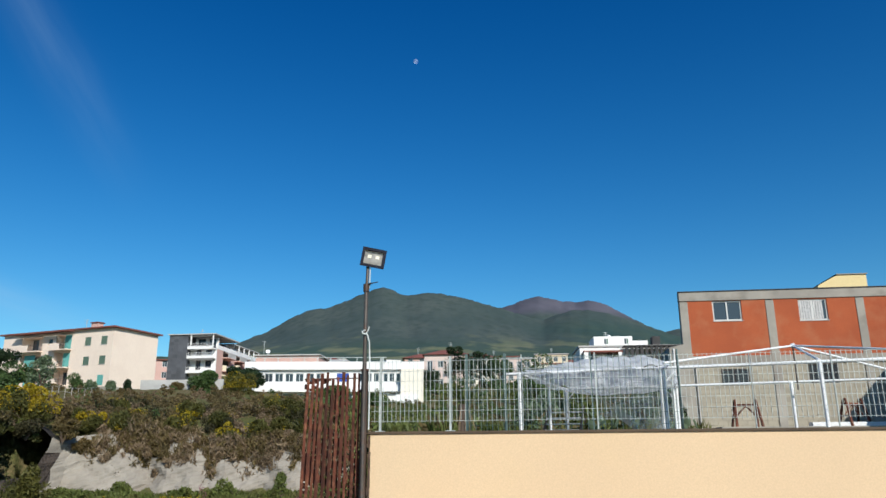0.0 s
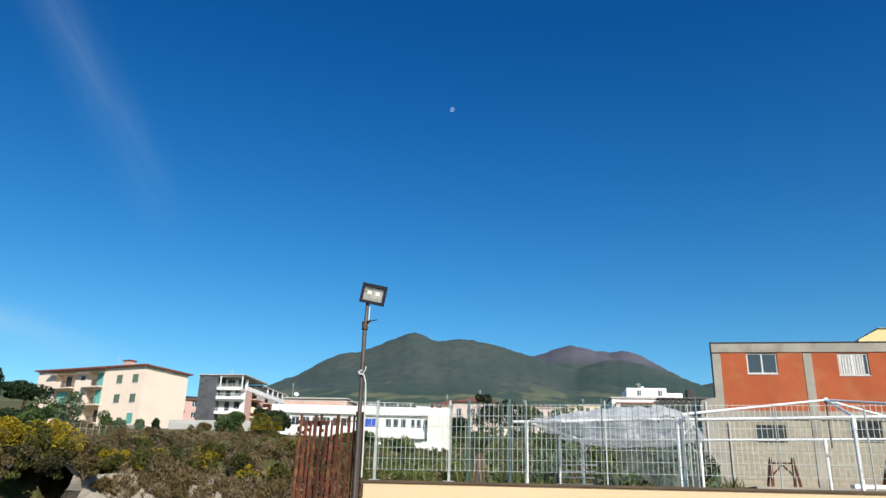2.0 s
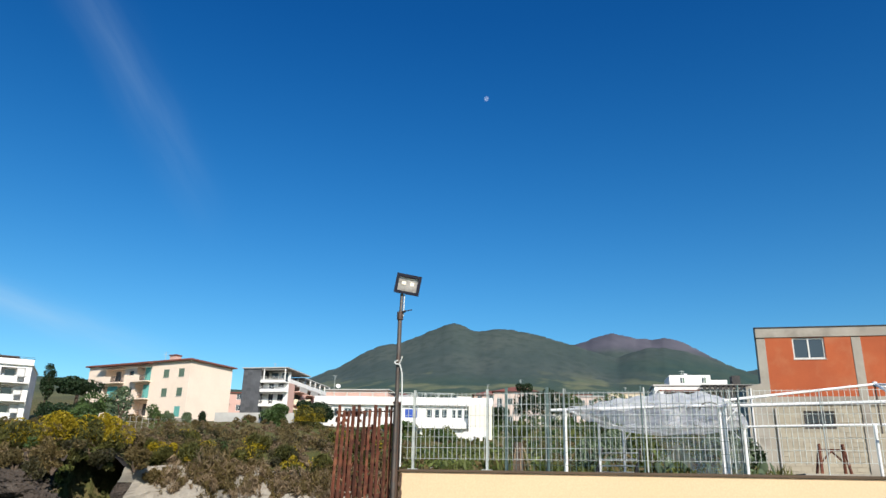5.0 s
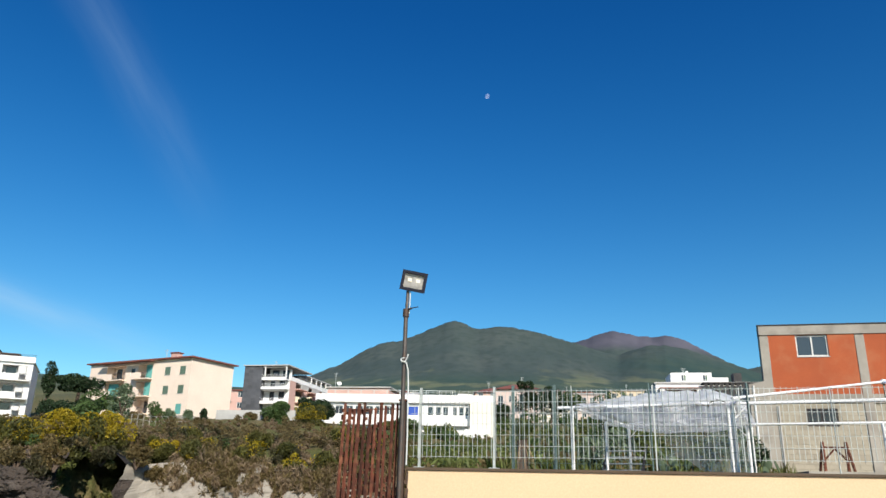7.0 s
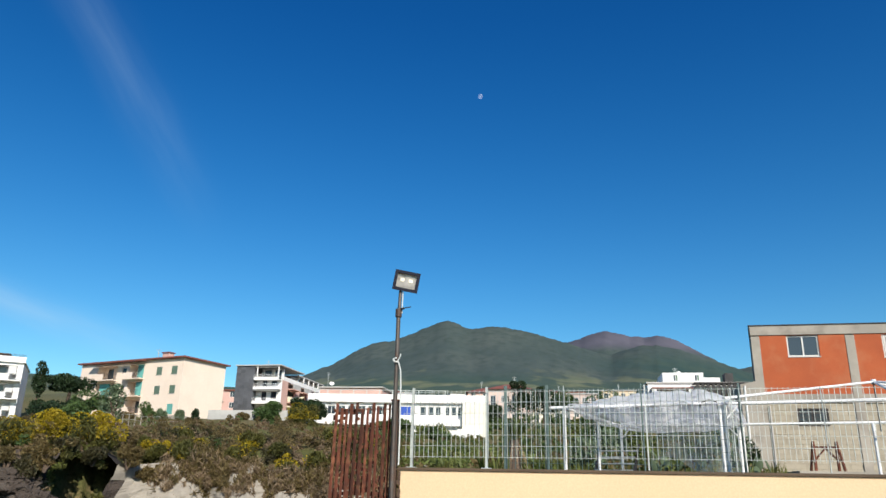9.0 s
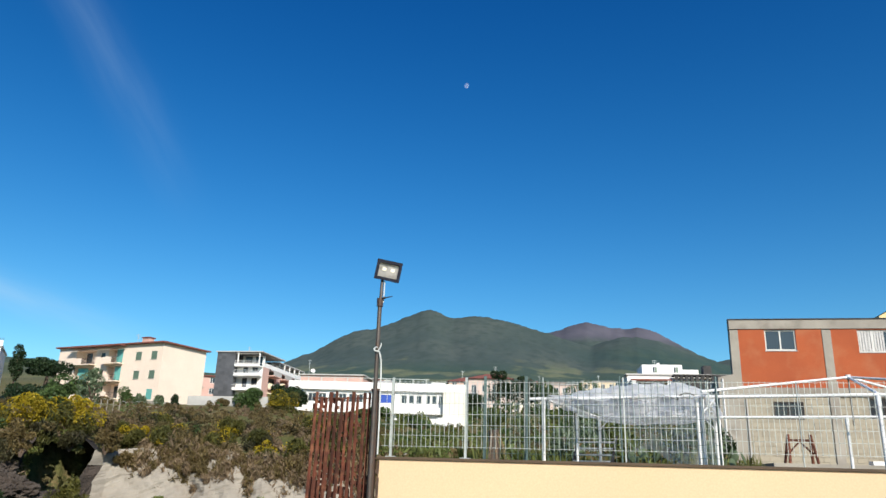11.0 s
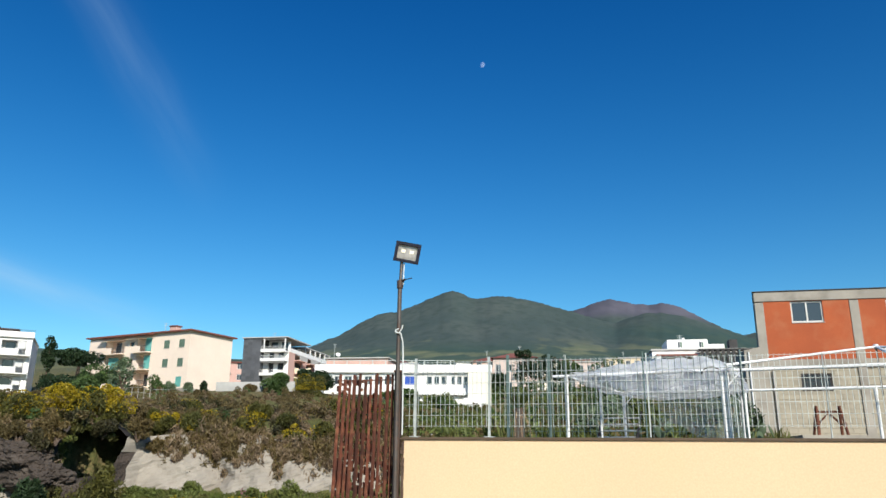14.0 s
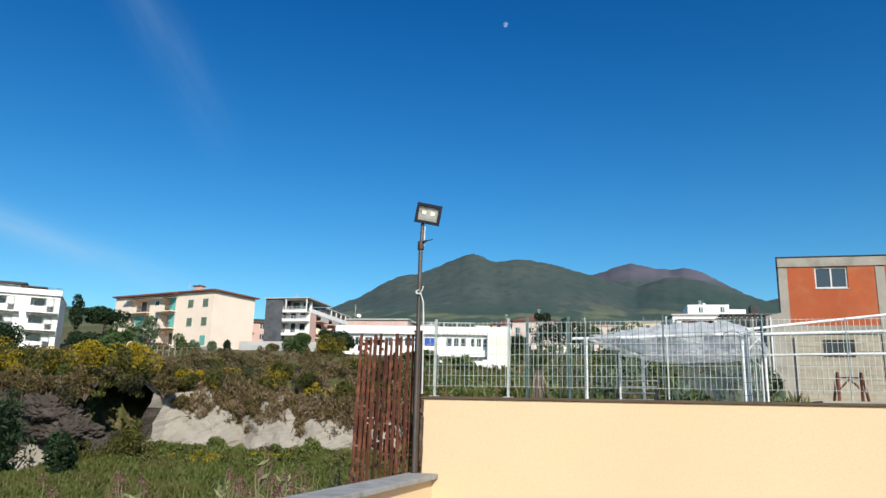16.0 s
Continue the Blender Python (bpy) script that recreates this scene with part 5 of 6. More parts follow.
# ---- the cut bank: tuff face, cave, boulders ----
xs = np.arange(-48.0, -3.0, 0.30)
ts = np.linspace(0, 1, 26)
XX, TT = np.meshgrid(xs, ts, indexing="ij")
base = land(XX, scarp_y(XX) - 1.5) - 0.3
head_z = land(XX, scarp_y(XX) + 2.4) + 0.15
ZZ = base + (head_z - base) * TT
YY = scarp_y(XX) - 0.75 + 2.3 * TT ** 1.6 + 0.35 * lumps(XX, ZZ, 1.4, 2) + 0.18 * lumps(XX * 1.0, ZZ * 1.6, 0.45, 3) + 0.3 * lumps(XX, ZZ * 0.2, 0.9, 5)
XX = XX + 0.15 * lumps(YY, ZZ, 0.7, 1)
ids = np.arange(XX.size).reshape(XX.shape)
mid_x, mid_z = XX[:-1, :-1], ZZ[:-1, :-1]
open_cave = (((mid_x + 22.95) / 0.70) ** 2 + ((mid_z - 1.55) / 1.55) ** 2 < 1.0 + 0.25 * lumps(mid_x, mid_z, 0.4))
fq = np.stack((ids[:-1, :-1], ids[1:, :-1], ids[1:, 1:], ids[:-1, 1:]), -1)[~open_cave].reshape(-1, 4)
dark_part = ((mid_x < -22.2) & (mid_z > -0.55 + 0.35 * lumps(mid_x, mid_z, 0.8)))[~open_cave].reshape(-1)
verts_ = np.stack((XX, YY, ZZ), -1).reshape(-1, 3).tolist()
outcrop = sheet("rock_bank", verts_, fq[dark_part].tolist(), M["rock"], smooth=False)
tagged(outcrop, "dark brown rock outcrop above the tuff", "cliff", kind="structure")
cliff = sheet("tuff_bank", verts_, fq[~dark_part].tolist(), M["tuff"], smooth=False)
tagged(cliff, "pale weathered tuff face cut into the bank", "cliff", kind="structure")
bm = bmesh.new()
bmesh.ops.create_uvsphere(bm, u_segments=24, v_segments=16, radius=1.0)
for v_ in bm.verts:
    v_.co = Vector((v_.co.x * 2.6, v_.co.y * 5.0, v_.co.z * 2.9)) * (1 + 0.08 * noise.noise(v_.co * 3))
bmesh.ops.delete(bm, geom=[f for f in bm.faces if f.calc_center_median().y < -1.2], context="FACES")
# sun reaches in here, so the hollow's darkness comes from its colour
cave = part("cave", bm, M["cave_rock_shade"], None, smooth=True)
cave.matrix_basis = pose(-24.8, 43.4, 0.5, 0, 0, 28)
tagged(cave, "dark hollow dug into the bank", "cave", kind="structure")


def boulder(at, size, seed, label="dark brown weathered rock in the bank"):
    bm_ = bmesh.new()
    bmesh.ops.create_icosphere(bm_, subdivisions=5, radius=1.0)
    for v_ in bm_.verts:
        p = v_.co.copy()
        k = 1 + 0.35 * noise.noise(p * 1.3 + Vector((seed, 0, 0))) + 0.24 * abs(noise.noise(p * 3.1 + Vector((0, seed, 0)))) + 0.13 * noise.noise(p * 7) + 0.07 * noise.noise(p * 15)
        v_.co = Vector((p.x * size[0], p.y * size[1], p.z * size[2])) * k
    ob = part("rock", bm_, M["rock"], None)
    ob.location = at
    return tagged(ob, label, "rock", "rocks of the bank")


for k, (at, size) in enumerate((((-26.6, 37.0, 0.9), (2.6, 1.3, 1.6)), ((-23.4, 36.3, 0.35), (1.3, 1.0, 0.75)), ((-24.9, 36.4, 1.5), (1.6, 1.0, 0.9)), ((-29.6, 37.0, 0.9), (2.0, 1.3, 1.9)),
                                ((-22.2, 36.9, -0.6), (0.6, 0.6, 0.75)), ((-27.4, 36.0, -0.4), (1.3, 0.9, 0.7)))):
    boulder(at, size, 3.0 + 7 * k)

# ---- plants ----
RNG = np.random.default_rng(11)


def leaf_mesh(centres, size, mat, name, parent=None, stretch=1.0, upright=0.0, rng=RNG):
    """Many small leaves, each a bent quad of its own, round the given centres."""
    n = len(centres)
    a = rng.normal(size=(n, 3))
    a[:, 2] += upright * 2.0 * np.sign(rng.random(n) - 0.08)
    a /= np.linalg.norm(a, axis=1)[:, None]
    b = np.cross(a, rng.normal(size=(n, 3)))
    b /= np.linalg.norm(b, axis=1)[:, None] + 1e-9
    s = size * rng.uniform(0.6, 1.4, (n, 1))
    a, b = a * s * stretch * 0.5, b * s * 0.5 / math.sqrt(stretch)
    c = np.asarray(centres)
    v = np.stack((c - a, c + b * 0.9, c + a, c - b * 0.9), 1).reshape(-1, 3)
    me = bpy.data.meshes.new(name)
    me.vertices.add(4 * n)
    me.vertices.foreach_set("co", v.ravel())
    me.loops.add(4 * n)
    me.loops.foreach_set("vertex_index", np.arange(4 * n, dtype=np.int32))
    me.polygons.add(n)
    me.polygons.foreach_set("loop_start", np.arange(0, 4 * n, 4, dtype=np.int32))
    me.update(calc_edges=True)
    me.materials.append(mat)
    ob = new(name, me)
    ob.parent = parent
    return ob


def blob(n, radii, rng=RNG, lumpsize=5, hollow=0.45):
    """Points in an uneven crown made of several overlapping lumps, denser towards the skin."""
    cs = rng.normal(size=(lumpsize, 3))
    cs = cs / np.linalg.norm(cs, axis=1)[:, None] * rng.uniform(0.2, 0.8, (lumpsize, 1))
    rs = rng.uniform(0.2, 0.58, lumpsize)
    pick = rng.integers(0, lumpsize, n)
    d = rng.normal(size=(n, 3))
    d /= np.linalg.norm(d, axis=1)[:, None]
    p = cs[pick] + d * (rs[pick] * rng.uniform(hollow, 1.0, n) ** 0.5)[:, None]
    return p * np.asarray(radii)


def limbs(bm_, base_, crown, radii, r, count, rng=RNG):
    for _ in range(count):
        d = rng.normal(size=3)
        d /= np.linalg.norm(d)
        tip = Vector(crown) + Vector(d * np.asarray(radii) * 0.6)
        knee = Vector(base_).lerp(tip, 0.45) + Vector((0, 0, 0.1 * radii[2]))
        rod(bm_, base_, knee, r, r * 0.6, n=6)
        rod(bm_, knee, tip, r * 0.6, r * 0.2, n=5)


def tree(name, label, at, trunk, radii, n, size, mat, lump=9, stretch=1.4, r=0.14):
    t = thing(name, label, "tree", at)
    bm_ = rod(bmesh.new(), (0, 0, -0.5), (0.1, 0.05, trunk), r * 1.2, r * 0.8, n=8)
    limbs(bm_, (0.1, 0.05, trunk), (0, 0, trunk + radii[2] * 0.6), radii, r * 0.7, 7)
    part("trunk", bm_, M["bark"], t)
    p = blob(n, radii, lumpsize=lump) + np.array((0, 0, trunk + radii[2] * 0.6))
    leaf_mesh(p, size, mat, "crown", t, stretch)
    return t


def bush(name, label, at, radii, n, size, mat, bloom=None, bloom_n=0, stretch=2.2, upright=0.3, cat="bush", group=""):
    t = thing(name, label, cat, at, group=group)
    bm_ = bmesh.new()
    limbs(bm_, (0, 0, -0.2), (0, 0, radii[2] * 0.7), radii, 0.05, 7)
    part("woody_base", bm_, M["bark"], t)
    p = blob(n, radii, lumpsize=8) + np.array((0, 0, radii[2] * 0.7))
    leaf_mesh(p, size, mat, "foliage", t, stretch, upright)
    if bloom:
        q = blob(bloom_n * 3, np.asarray(radii) * 1.04, lumpsize=9, hollow=0.85) + np.array((0, 0, radii[2] * 0.74))
        q = q[q[:, 2] > radii[2] * 0.55][:bloom_n]
        leaf_mesh(q, size * 0.68, bloom, "blossom", t, 1.3)
    return t


def scatter(count, az0, az1, y0, y1, rng=RNG, power=1.0):
    az = np.radians(rng.uniform(az0, az1, count))
    y = y0 * (y1 / y0) ** (rng.uniform(0, 1, count) ** power)
    x = y * np.tan(az)
    return x, y


def scrub(name, label, xy, radius, n, size, mat, tall=0.8, stretch=2.0, upright=0.3):
    """Low growth that nobody could count: clumps of leaves over the land."""
    x, y = xy
    z = land(x, y)
    out = []
    for a, b, c in zip(x, y, z):
        rad = RNG.uniform(*radius) * (1.0 if b < 60 else 0.62)
        out.append(blob(n, (rad, rad, rad * tall), lumpsize=4) + np.array((a, b, c + rad * tall * 0.45)))
    ob = leaf_mesh(np.concatenate(out), size, mat, name, None, stretch, upright)
    return tagged(ob, label, "scrub", kind="stuff")


def slope_xy(count, az0, az1, d0, d1, power=1.0):
    """Places on the bushy slope, by how far they lie behind the cut face."""
    x, y = scatter(count, az0, az1, d0, d1, power=power)
    y = y + (scarp_y(x) - 43.0)
    clear_ = (np.abs(x + 22.4) > 1.5) | (y > 45.5)             # leave the cave's mouth open
    return x[clear_], y[clear_]


scrub("scrub_brown", "dry brown scrub covering the slope", slope_xy(460, -38, -8.0, 44.3, 105), (0.4, 0.95), 260, 0.10, M["leaf_brown"], 0.75)
scrub("scrub_olive", "olive-green shrubs covering the slope", slope_xy(250, -38, -8.0, 44.6, 112), (0.6, 1.6), 420, 0.10, M["leaf_scrub"], 0.85)
scrub("scrub_green", "green shrubs among the scrub", slope_xy(60, -38, -8.0, 46, 112), (0.5, 1.2), 320, 0.10, M["leaf_green"], 0.9)
# shaded shrubs: their darkness is leaf colour, not cast shadow
scrub("scrub_dark", "shrubs on the slope with shade put into their leaf colour", slope_xy(80, -38, -8.0, 44.6, 80), (0.5, 1.1), 300, 0.10, M["leaf_shade"], 0.8)
scrub("overhang", "plants hanging over the edge of the cut bank", slope_xy(110, -36, -8.0, 43.2, 44.6), (0.35, 0.85), 130, 0.14, M["leaf_scrub"], 1.5, 3.0, 0.6)
scrub("overhang_dry", "dry brown creepers over the cut bank", slope_xy(110, -36, -8.0, 43.1, 44.4), (0.3, 0.8), 130, 0.14, M["leaf_brown"], 1.7, 3.0, 0.6)

# growth clinging to the upper half of the face
fx = RNG.uniform(-34, -5, 330)
fx = np.where(np.abs(fx + 22.4) < 1.5, fx + 6.0, fx)
ft = 0.72 + 0.28 * RNG.random(330) ** 0.8 - 0.16 * (RNG.random(330) < 0.18)
fb, fh_ = land(fx, scarp_y(fx) - 1.5), land(fx, scarp_y(fx) + 2.4)
fpz = fb + (fh_ - fb) * ft
fpy = scarp_y(fx) - 0.85 + 2.3 * ft ** 1.6
for mat_, nm, half in (("leaf_scrub", "face_growth", 0), ("leaf_brown", "face_growth_dry", 1)):
    pts_ = np.concatenate([blob(190, (w_, w_ * 0.6, w_ * 1.1), lumpsize=5) + np.array((a, b, c)) for a, b, c, w_ in zip(fx[half::2], fpy[half::2], fpz[half::2], RNG.uniform(0.3, 0.8, 330))])
    tagged(leaf_mesh(pts_, 0.11, M[mat_], nm, None, 3.0, 0.7), "shrubs and dry grass clinging to the cut face", "scrub", kind="stuff")

# bushes by cave and rocks: the leaf_shade ones carry shade in their colour
for px, py, pz, rad in ((-22.7, 40.2, 2.5, 0.9), (-23.8, 38.9, 2.5, 0.9), (-21.7, 42.2, 2.4, 0.8), (-24.6, 37.8, 2.2, 0.8), (-21.2, 43.4, 1.4, 0.6)):
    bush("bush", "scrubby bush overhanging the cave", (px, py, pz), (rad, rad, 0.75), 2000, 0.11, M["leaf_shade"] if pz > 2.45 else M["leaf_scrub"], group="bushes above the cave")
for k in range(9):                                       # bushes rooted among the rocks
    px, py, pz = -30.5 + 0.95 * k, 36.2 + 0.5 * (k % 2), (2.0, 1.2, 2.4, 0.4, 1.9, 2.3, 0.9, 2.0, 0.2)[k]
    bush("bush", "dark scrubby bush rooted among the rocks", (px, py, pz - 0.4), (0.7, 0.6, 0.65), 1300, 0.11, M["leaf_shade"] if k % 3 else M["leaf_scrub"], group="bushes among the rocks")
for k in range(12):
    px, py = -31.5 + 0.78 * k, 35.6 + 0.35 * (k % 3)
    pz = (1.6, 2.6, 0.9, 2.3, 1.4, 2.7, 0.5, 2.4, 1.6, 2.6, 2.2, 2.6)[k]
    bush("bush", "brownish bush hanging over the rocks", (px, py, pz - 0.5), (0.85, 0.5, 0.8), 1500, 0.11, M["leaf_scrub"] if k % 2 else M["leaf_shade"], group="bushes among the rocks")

# stands for the shaded ground above the rocks, darkened by leaf colour
scrub("thicket", "thicket above the rocks with shade put into its leaf colour", slope_xy(110, -38, -29.5, 44.2, 66), (0.5, 1.1), 260, 0.11, M["leaf_shade"], 0.85)

# flowering broom along the edge
for (px, py, rad, h, nb) in ((-29.6, 40.2, 1.9, 1.6, 500), (-27.6, 40.6, 1.8, 1.45, 700), (-25.4, 40.0, 1.8, 1.5, 900), (-24.4, 43.2, 1.6, 1.5, 800), (-26.8, 43.5, 1.7, 1.6, 600), (-22.1, 46.0, 1.0, 1.0, 420),
                             (-19.6, 45.0, 0.9, 1.1, 420), (-13.4, 45.2, 0.8, 0.8, 130), (-18.0, 52.0, 1.0, 0.9, 120), (-24.6, 89.0, 2.2, 1.8, 420), (-10.5, 47.0, 0.8, 0.8, 90), (-31.5, 41.5, 1.6, 1.5, 300), (-16.2, 45.4, 1.1, 1.0, 40), (-11.8, 45.6, 1.1, 1.0, 30), (-8.6, 45.2, 0.9, 0.8, 30), (-14.8, 49.0, 1.2, 1.0, 20), (-9.8, 50.5, 1.2, 1.0, 30), (-21.0, 50.0, 1.2, 0.9, 60), (-23.5, 53.0, 1.3, 1.0, 80), (-12.6, 55.0, 1.3, 1.0, 30)):
    bush("broom_bush", "broom bush with clusters of yellow flowers", (px, py, lz(px, py) - 0.15), (rad, rad * 0.9, h), 2600, 0.13, M["leaf_broom"], M["bloom_yellow"], int(nb * 5.0), 3.0, 0.5, group="broom bushes")
for (px, py, rad, h) in ((-22.8, 30.3, 1.2, 3.0), (-19.3, 29.6, 0.75, 1.3), (-19.6, 35.2, 0.8, 1.5), (-25.8, 33.0, 1.4, 1.8), (-19.2, 38.5, 1.2, 0.6), (-17.4, 39.6, 1.1, 0.5)):
    bush("bush", "dark green leafy bush below the bank", (px, py, lz(px, py) - 0.1), (rad, rad, h), 3000, 0.13, M["leaf_dark"] if px < -22.7 or py < 30 else M["leaf_broom"] if px < -19.4 else M["leaf_meadow"], group="bushes below the bank")
for (px, py, rad, h) in ((-17.5, 40.9, 0.8, 0.6), (-11.7, 41.0, 0.9, 0.7), (-14.4, 41.2, 0.6, 0.5), (-9.2, 41.0, 0.7, 0.8)):
    bush("bush", "small green bush at the foot of the tuff", (px, py, lz(px, py) - 0.05), (rad, rad, h), 1500, 0.11, M["leaf_meadow"], group="bushes below the bank")

# trees and hedges by the apartment blocks
tree("tree", "broad dark umbrella pine", (-65.2, 106, 12.5), 1.8, (3.5, 3.2, 1.6), 6500, 0.28, M["leaf_dark"], 16, 1.2, 0.25)
tree("tree", "dark bushy tree beside the pine", (-62.2, 104, 10.2), 0.5, (2.6, 2.4, 1.5), 4200, 0.26, M["leaf_dark"], 12)
tree("tree", "dark bushy tree beside the pine", (-68.4, 105, 9.8), 0.6, (2.4, 2.2, 1.6), 4200, 0.26, M["leaf_dark"], 12)
tree("tree", "dark slender tree beside the white apartments", (-71.5, 108, 11.0), 3.2, (1.5, 1.5, 2.6), 2200, 0.28, M["leaf_dark"])
tree("tree", "dark rounded tree before the white apartments", (-47.6, 61, lz(-47.6, 61)), 0.9, (2.3, 2.2, 1.9), 4200, 0.20, M["leaf_dark"])
tree("tree", "leafy green tree on the slope", (-41.5, 70, lz(-42, 70)), 0.6, (3.0, 2.6, 2.0), 5200, 0.20, M["leaf_green"])
tree("tree", "leafy olive-green tree on the slope", (-38.3, 70, lz(-38.3, 70)), 0.9, (1.7, 1.7, 2.3), 2000, 0.18, M["leaf_pale"])
tree("tree", "dark leafy tree on the slope", (-46.0, 72, lz(-46.5, 72)), 0.6, (3.0, 2.6, 1.7), 4800, 0.20, M["leaf_dark"])
tree("tree", "rounded green tree before the grey block", (-36.0, 112, lz(-36, 112) - 0.2), 0.6, (2.9, 2.6, 1.9), 5200, 0.24, M["leaf_green"])
tree("tree", "dark green tree beside the school", (-25.4, 96, lz(-25.4, 96) + 0.3), 0.5, (2.4, 2.4, 1.9), 5600, 0.24, M["leaf_dark"])
tree("tree", "dark green tree beside the school", (-28.2, 99, lz(-28.2, 99) + 0.3), 0.4, (2.0, 2.2, 1.7), 4000, 0.24, M["leaf_dark"])
for px, py, rad, h, mt_ in ((-55.5, 112, 1.9, 1.4, "leaf_green"), (-50.2, 112, 0.8, 1.3, "leaf_pale"), (-53.4, 112.5, 0.9, 1.3, "leaf_pale"), (-47.9, 112, 0.8, 1.1, "leaf_dark"), (-40.5, 112, 1.4, 1.0, "leaf_scrub"), (-58.2, 111, 1.6, 1.0, "leaf_scrub")):
    bush("bush", "garden bush before the pink apartments", (px, py, lz(px, py)), (rad, rad, h), 1600, 0.2, M[mt_], group="garden bushes")
gw = thing("garden_wall", "low grey garden wall beside the apartments", "wall", (-46.5, 113.5, 9.5), -5)
part("wall", B(0, 13, 0, 0.3, 0, 2.9), M["concrete_light"], gw)
fp = thing("slope_fence", "row of pale fence posts with wire", "fence", (0, 0, 0))
for k in range(8):
    x, y = -41.0 + 0.62 * k, 76.0 + 0.12 * k
    part("post", B(x - 0.035, x + 0.035, y - 0.035, y + 0.035, lz(x, y) - 0.3, lz(x, y) + 1.05), M["concrete"], fp)
for h_ in (0.6, 1.1):
    part("wire", tube(bmesh.new(), [(-41.0 + 0.62 * k, 76 + 0.12 * k, lz(-41.0 + 0.62 * k, 76 + 0.12 * k) + h_) for k in range(11)], 0.012, 4), M["galvanised"], fp)

# gardens behind the yard
scrub("garden_green", "green garden plants and weeds", scatter(680, -9.5, 17.5, 20, 100, power=1.0), (0.4, 1.15), 170, 0.12, M["leaf_meadow"], 0.9)
scrub("garden_olive", "olive shrubs and tall weeds", scatter(560, -9.5, 17.5, 19, 100), (0.35, 1.05), 170, 0.12, M["leaf_scrub"], 0.9)
scrub("garden_grass", "pale tall grass behind the yard", scatter(420, -9.5, 19, 17, 70), (0.3, 0.6), 130, 0.12, M["leaf_grass"], 1.1, 5.0, 1.2)
scrub("garden_dark", "dark bushes in the gardens", scatter(90, -9.5, 17.5, 40, 110), (0.6, 1.4), 170, 0.18, M["leaf_green"], 0.9)
for px, py, tr, rad, mt_ in ((1.5, 118, 2.6, (3.4, 3, 3.0), "leaf_dark"), (5.8, 122, 2.4, (3.2, 3, 2.6), "leaf_dark"), (9.5, 128, 2.0, (3.0, 3, 2.2), "leaf_green"), (-1.6, 112, 1.2, (2.2, 2, 1.8), "leaf_dark"),
                             (15.0, 118, 1.6, (3.2, 3, 2.3), "leaf_green"), (20.0, 112, 1.5, (3.0, 3, 2.1), "leaf_dark"), (25.5, 108, 1.2, (3.2, 3, 2.2), "leaf_green"), (30.0, 106, 1.2, (3.2, 3, 2.4), "leaf_dark"),
                             (34.5, 107, 1.4, (3.2, 3, 2.6), "leaf_dark"), (-8.5, 92, 0.2, (2.3, 2, 0.9), "leaf_green"), (-13.5, 92, 0.2, (3.0, 2, 0.8), "leaf_green"), (11.0, 92, 1.0, (2.6, 2, 1.9), "leaf_green")):
    tree("tree", "round-crowned garden tree among the houses", (px, py, lz(px, py)), tr, rad, 2600, 0.26, M[mt_])
for px, py, rad, h in ((8.75, 29.2, 0.75, 1.5), (8.0, 30.5, 0.8, 1.3), (9.3, 28.6, 0.4, 0.5)):
    bush("bush", "dense dark green hedge bush beside the workshop", (px, py, 1.6), (rad, rad, h), 4200, 0.10, M["leaf_dark"])

RB = np.random.default_rng(77)
for k in range(16):
    px, py = RB.uniform(2.2, 6.6), RB.uniform(19.5, 25.0)
    hgt = RB.uniform(0.9, 1.35)
    bush("bush", "garden shrub growing behind the gazebo", (px, py, lz(px, py) - 0.1), (RB.uniform(0.5, 0.9), 0.6, hgt), 1500, 0.11, M[("leaf_pale", "leaf_meadow", "leaf_green", "leaf_pale")[k % 4]], group="shrubs behind the gazebo")

far_x, far_y = scatter(190, -9.5, 17.0, 96, 240)
scrub("far_trees", "dark tree tops among the houses", (far_x, far_y), (1.6, 3.6), 190, 0.30, M["leaf_green"], 0.85, 1.4, 0.1)
far_x, far_y = scatter(120, -9.5, 17.0, 92, 260)
scrub("far_bushes", "green bushes among the houses", (far_x, far_y), (1.2, 2.8), 170, 0.28, M["leaf_meadow"], 0.8, 1.4, 0.1)

# prickly pears and a shaggy palm behind the gazebo
RP = np.random.default_rng(9)
for px, py in ((4.6, 19.6), (5.3, 20.4), (3.7, 20.2), (6.0, 19.9)):
    t = thing("prickly_pear", "pale green prickly pear cactus", "cactus", (px, py, 1.35), group="prickly pears")
    for _ in range(13):
        c = RP.normal(size=3) * (0.28, 0.22, 0.3) + (0, 0, 0.75)
        bm = bmesh.new()
        bmesh.ops.create_uvsphere(bm, u_segments=10, v_segments=7, radius=1.0)
        bmesh.ops.transform(bm, matrix=Matrix.LocRotScale(Vector(c), Euler(RP.uniform(-0.7, 0.7, 3) + np.array((0, 0, RP.uniform(0, 3)))), (0.11, 0.025, 0.17)), verts=bm.verts)
        part("pad", bm, M["leaf_pale"], t, smooth=True)
palm = thing("palm", "short palm with a skirt of dry fronds", "palm", (0.12, 16.2, 1.33))
palm.matrix_basis = palm.matrix_basis @ Matrix.Scale(0.82, 4)
part("trunk", rod(bmesh.new(), (0, 0, -0.2), (0, 0, 1.55), 0.16, 0.12, n=10), M["bark"], palm)


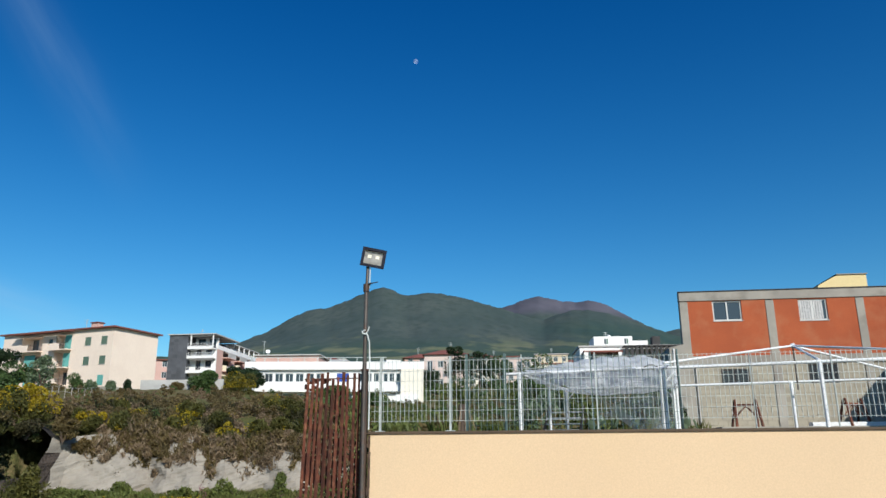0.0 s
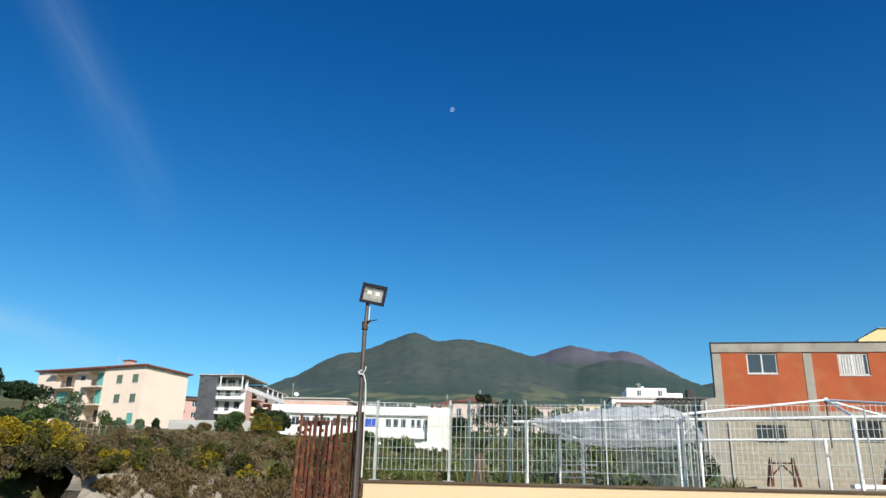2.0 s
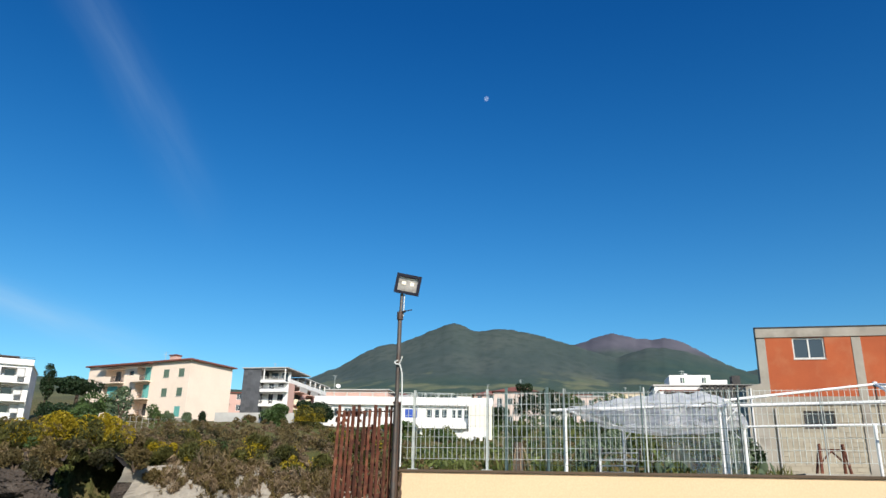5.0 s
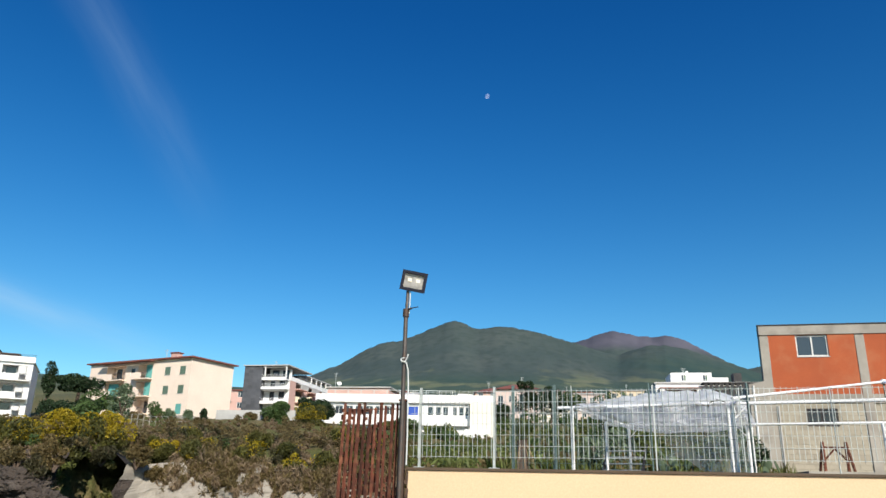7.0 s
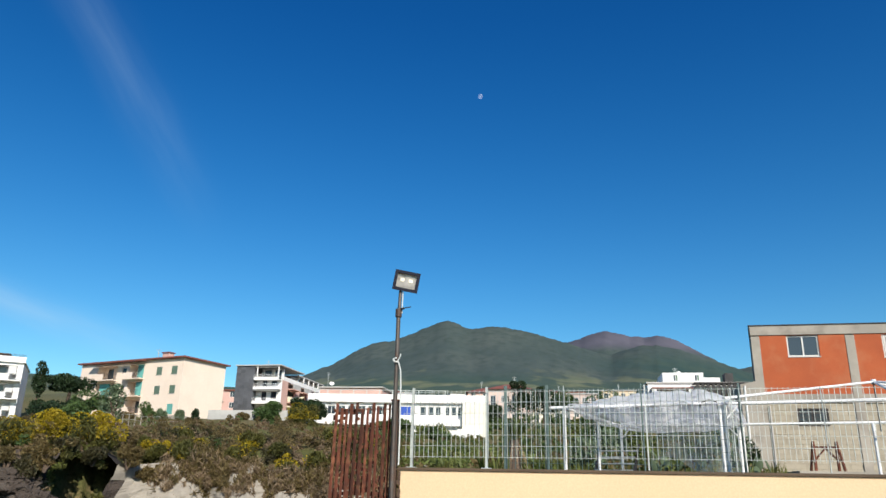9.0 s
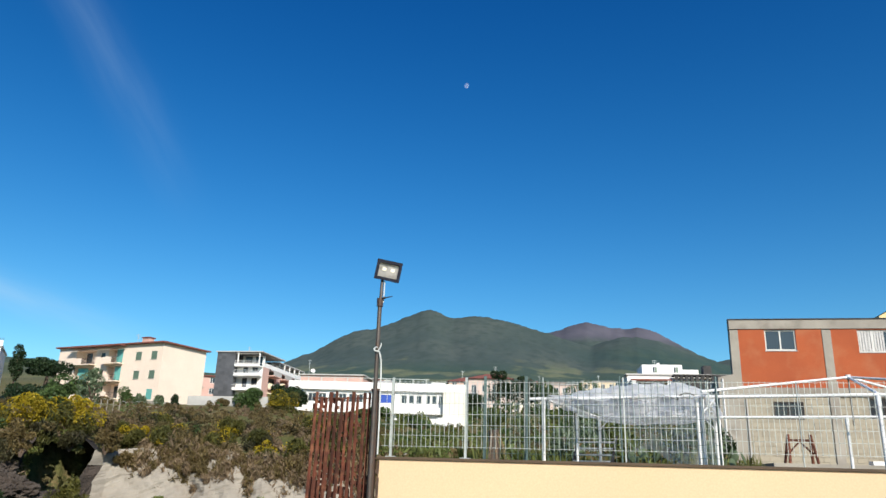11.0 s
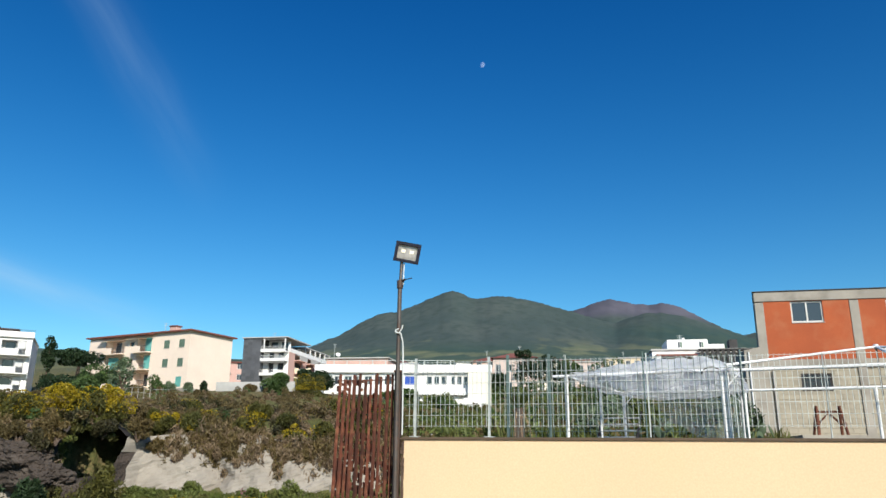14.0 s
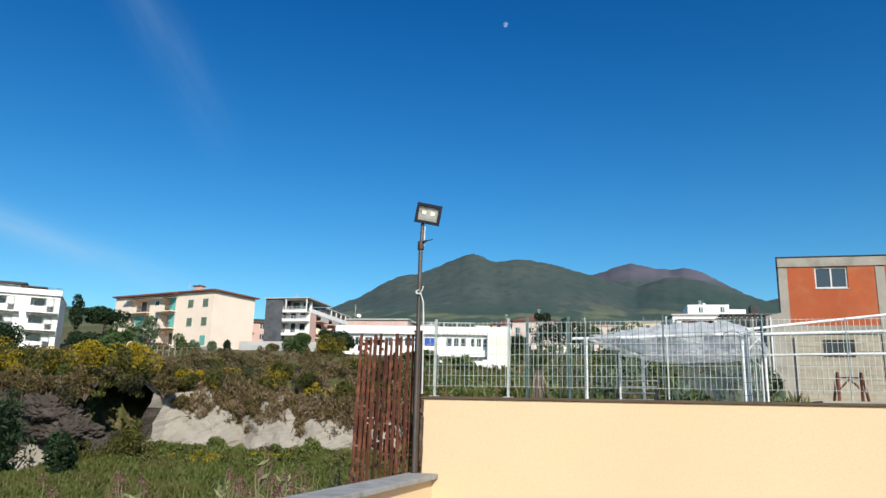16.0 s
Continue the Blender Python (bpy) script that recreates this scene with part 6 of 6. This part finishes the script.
def fronds(count, rng, up, drop, reach, width):
    bm_ = bmesh.new()
    for k in range(count):
        a = rng.uniform(0, 2 * math.pi)
        side = Vector((-math.sin(a), math.cos(a), 0)) * width
        far_, down_ = reach * rng.uniform(0.35, 1.35), drop * rng.uniform(0.55, 1.05)
        pts_ = []
        for j in range(6):
            s = j / 5
            pts_.append(Vector((math.cos(a) * far_ * s, math.sin(a) * far_ * s, up * s - down_ * s * s)) + Vector((0, 0, 1.5)))
        row = [(bm_.verts.new(p - side * (1 - 0.8 * i / 5)), bm_.verts.new(p + side * (1 - 0.8 * i / 5))) for i, p in enumerate(pts_)]
        for q, w in zip(row, row[1:]):
            bm_.faces.new((q[0], q[1], w[1], w[0]))
    return bm_


tagged(part("dry_fronds", fronds(30, RP, 0.1, 1.15, 0.36, 0.016), M["dry"], palm, "hanging dry brown fronds"), kind="stuff")
tagged(part("green_fronds", fronds(60, RP, 0.95, 0.60, 0.75, 0.022), M["leaf_meadow"], palm, "arching green fronds"), kind="stuff")

# grass of the low field, and valerian by the parapet
gx_, gy_ = RNG.uniform(-30, -2.2, 80000), 10 + 33 * RNG.random(80000) ** 0.75
keep = gy_ < scarp_y(gx_) - 0.9
gx_, gy_ = gx_[keep], gy_[keep]
gp = np.stack((gx_, gy_, land(gx_, gy_) + 0.10), -1)
tagged(leaf_mesh(gp, 0.13, M["leaf_grass"], "grass", None, 3.0, 1.0), "rough green meadow grass below the bank", "grass", kind="stuff")
scrub("weeds", "leafy weeds in the meadow", (np.array(RNG.uniform(-26, -5, 150)), np.array(RNG.uniform(33, 41.5, 150))), (0.25, 0.6), 90, 0.12, M["leaf_grass"], 0.8)
tall_x, tall_y = RNG.normal(-21.2, 1.0, 26), RNG.normal(35.6, 1.5, 26)
scrub("tall_weeds", "straggling green weeds before the rocks", (tall_x, tall_y), (0.3, 0.75), 240, 0.10, M["leaf_broom"], 1.25, 2.6, 0.6)
yel_x, yel_y = RNG.normal(-15.5, 1.6, 34), RNG.normal(37.6, 1.2, 34)
scrub("yellow_weeds", "low yellow-flowering weeds in the meadow", (yel_x, yel_y), (0.25, 0.55), 90, 0.09, M["bloom_yellow"], 0.7, 1.4)
random.seed(31)
for k in range(30):
    u, v = -random.uniform(0.5, 3.4), random.uniform(-2.2, 2.6)
    p = np.array(SITE[:2]) + SU * u + SV * v
    z = lz(p[0], p[1])
    hgt = max(0.55, random.uniform(0.72, 1.08) - 0.0 - z)
    t = thing("valerian", "tall wildflower with pink flower heads", "flower", (p[0], p[1], z), group="wildflowers by the parapet")
    lean_ = (random.uniform(-0.12, 0.12), random.uniform(-0.1, 0.1))
    for j in range(3):
        tip = Vector((lean_[0] * (j + 1) * 0.6, lean_[1] + 0.05 * (j - 1), hgt * (1 - 0.12 * j)))
        part("stem", tube(bmesh.new(), [(0.01 * j, 0, -0.05), (tip.x * 0.4, tip.y * 0.4, hgt * 0.5), tip], 0.0045, 4), M["stem"], t)
    nl = 26
    lf = np.stack((RNG.normal(0, 0.05, nl), RNG.normal(0, 0.05, nl), RNG.uniform(0.05, hgt * 0.8, nl)), -1)
    leaf_mesh(lf, 0.075, M["stem"], "leaves", t, 2.4)
    if k % 4 != 3:
        for j in range(3):
            tip = np.array((lean_[0] * (j + 1) * 0.6, lean_[1] + 0.05 * (j - 1), hgt * (1 - 0.12 * j)))
            tagged(leaf_mesh(RNG.normal(size=(44, 3)) * (0.020, 0.020, 0.032) + tip, 0.015, M["bloom_pink"], "flower_head", t, 1.2), kind="stuff")
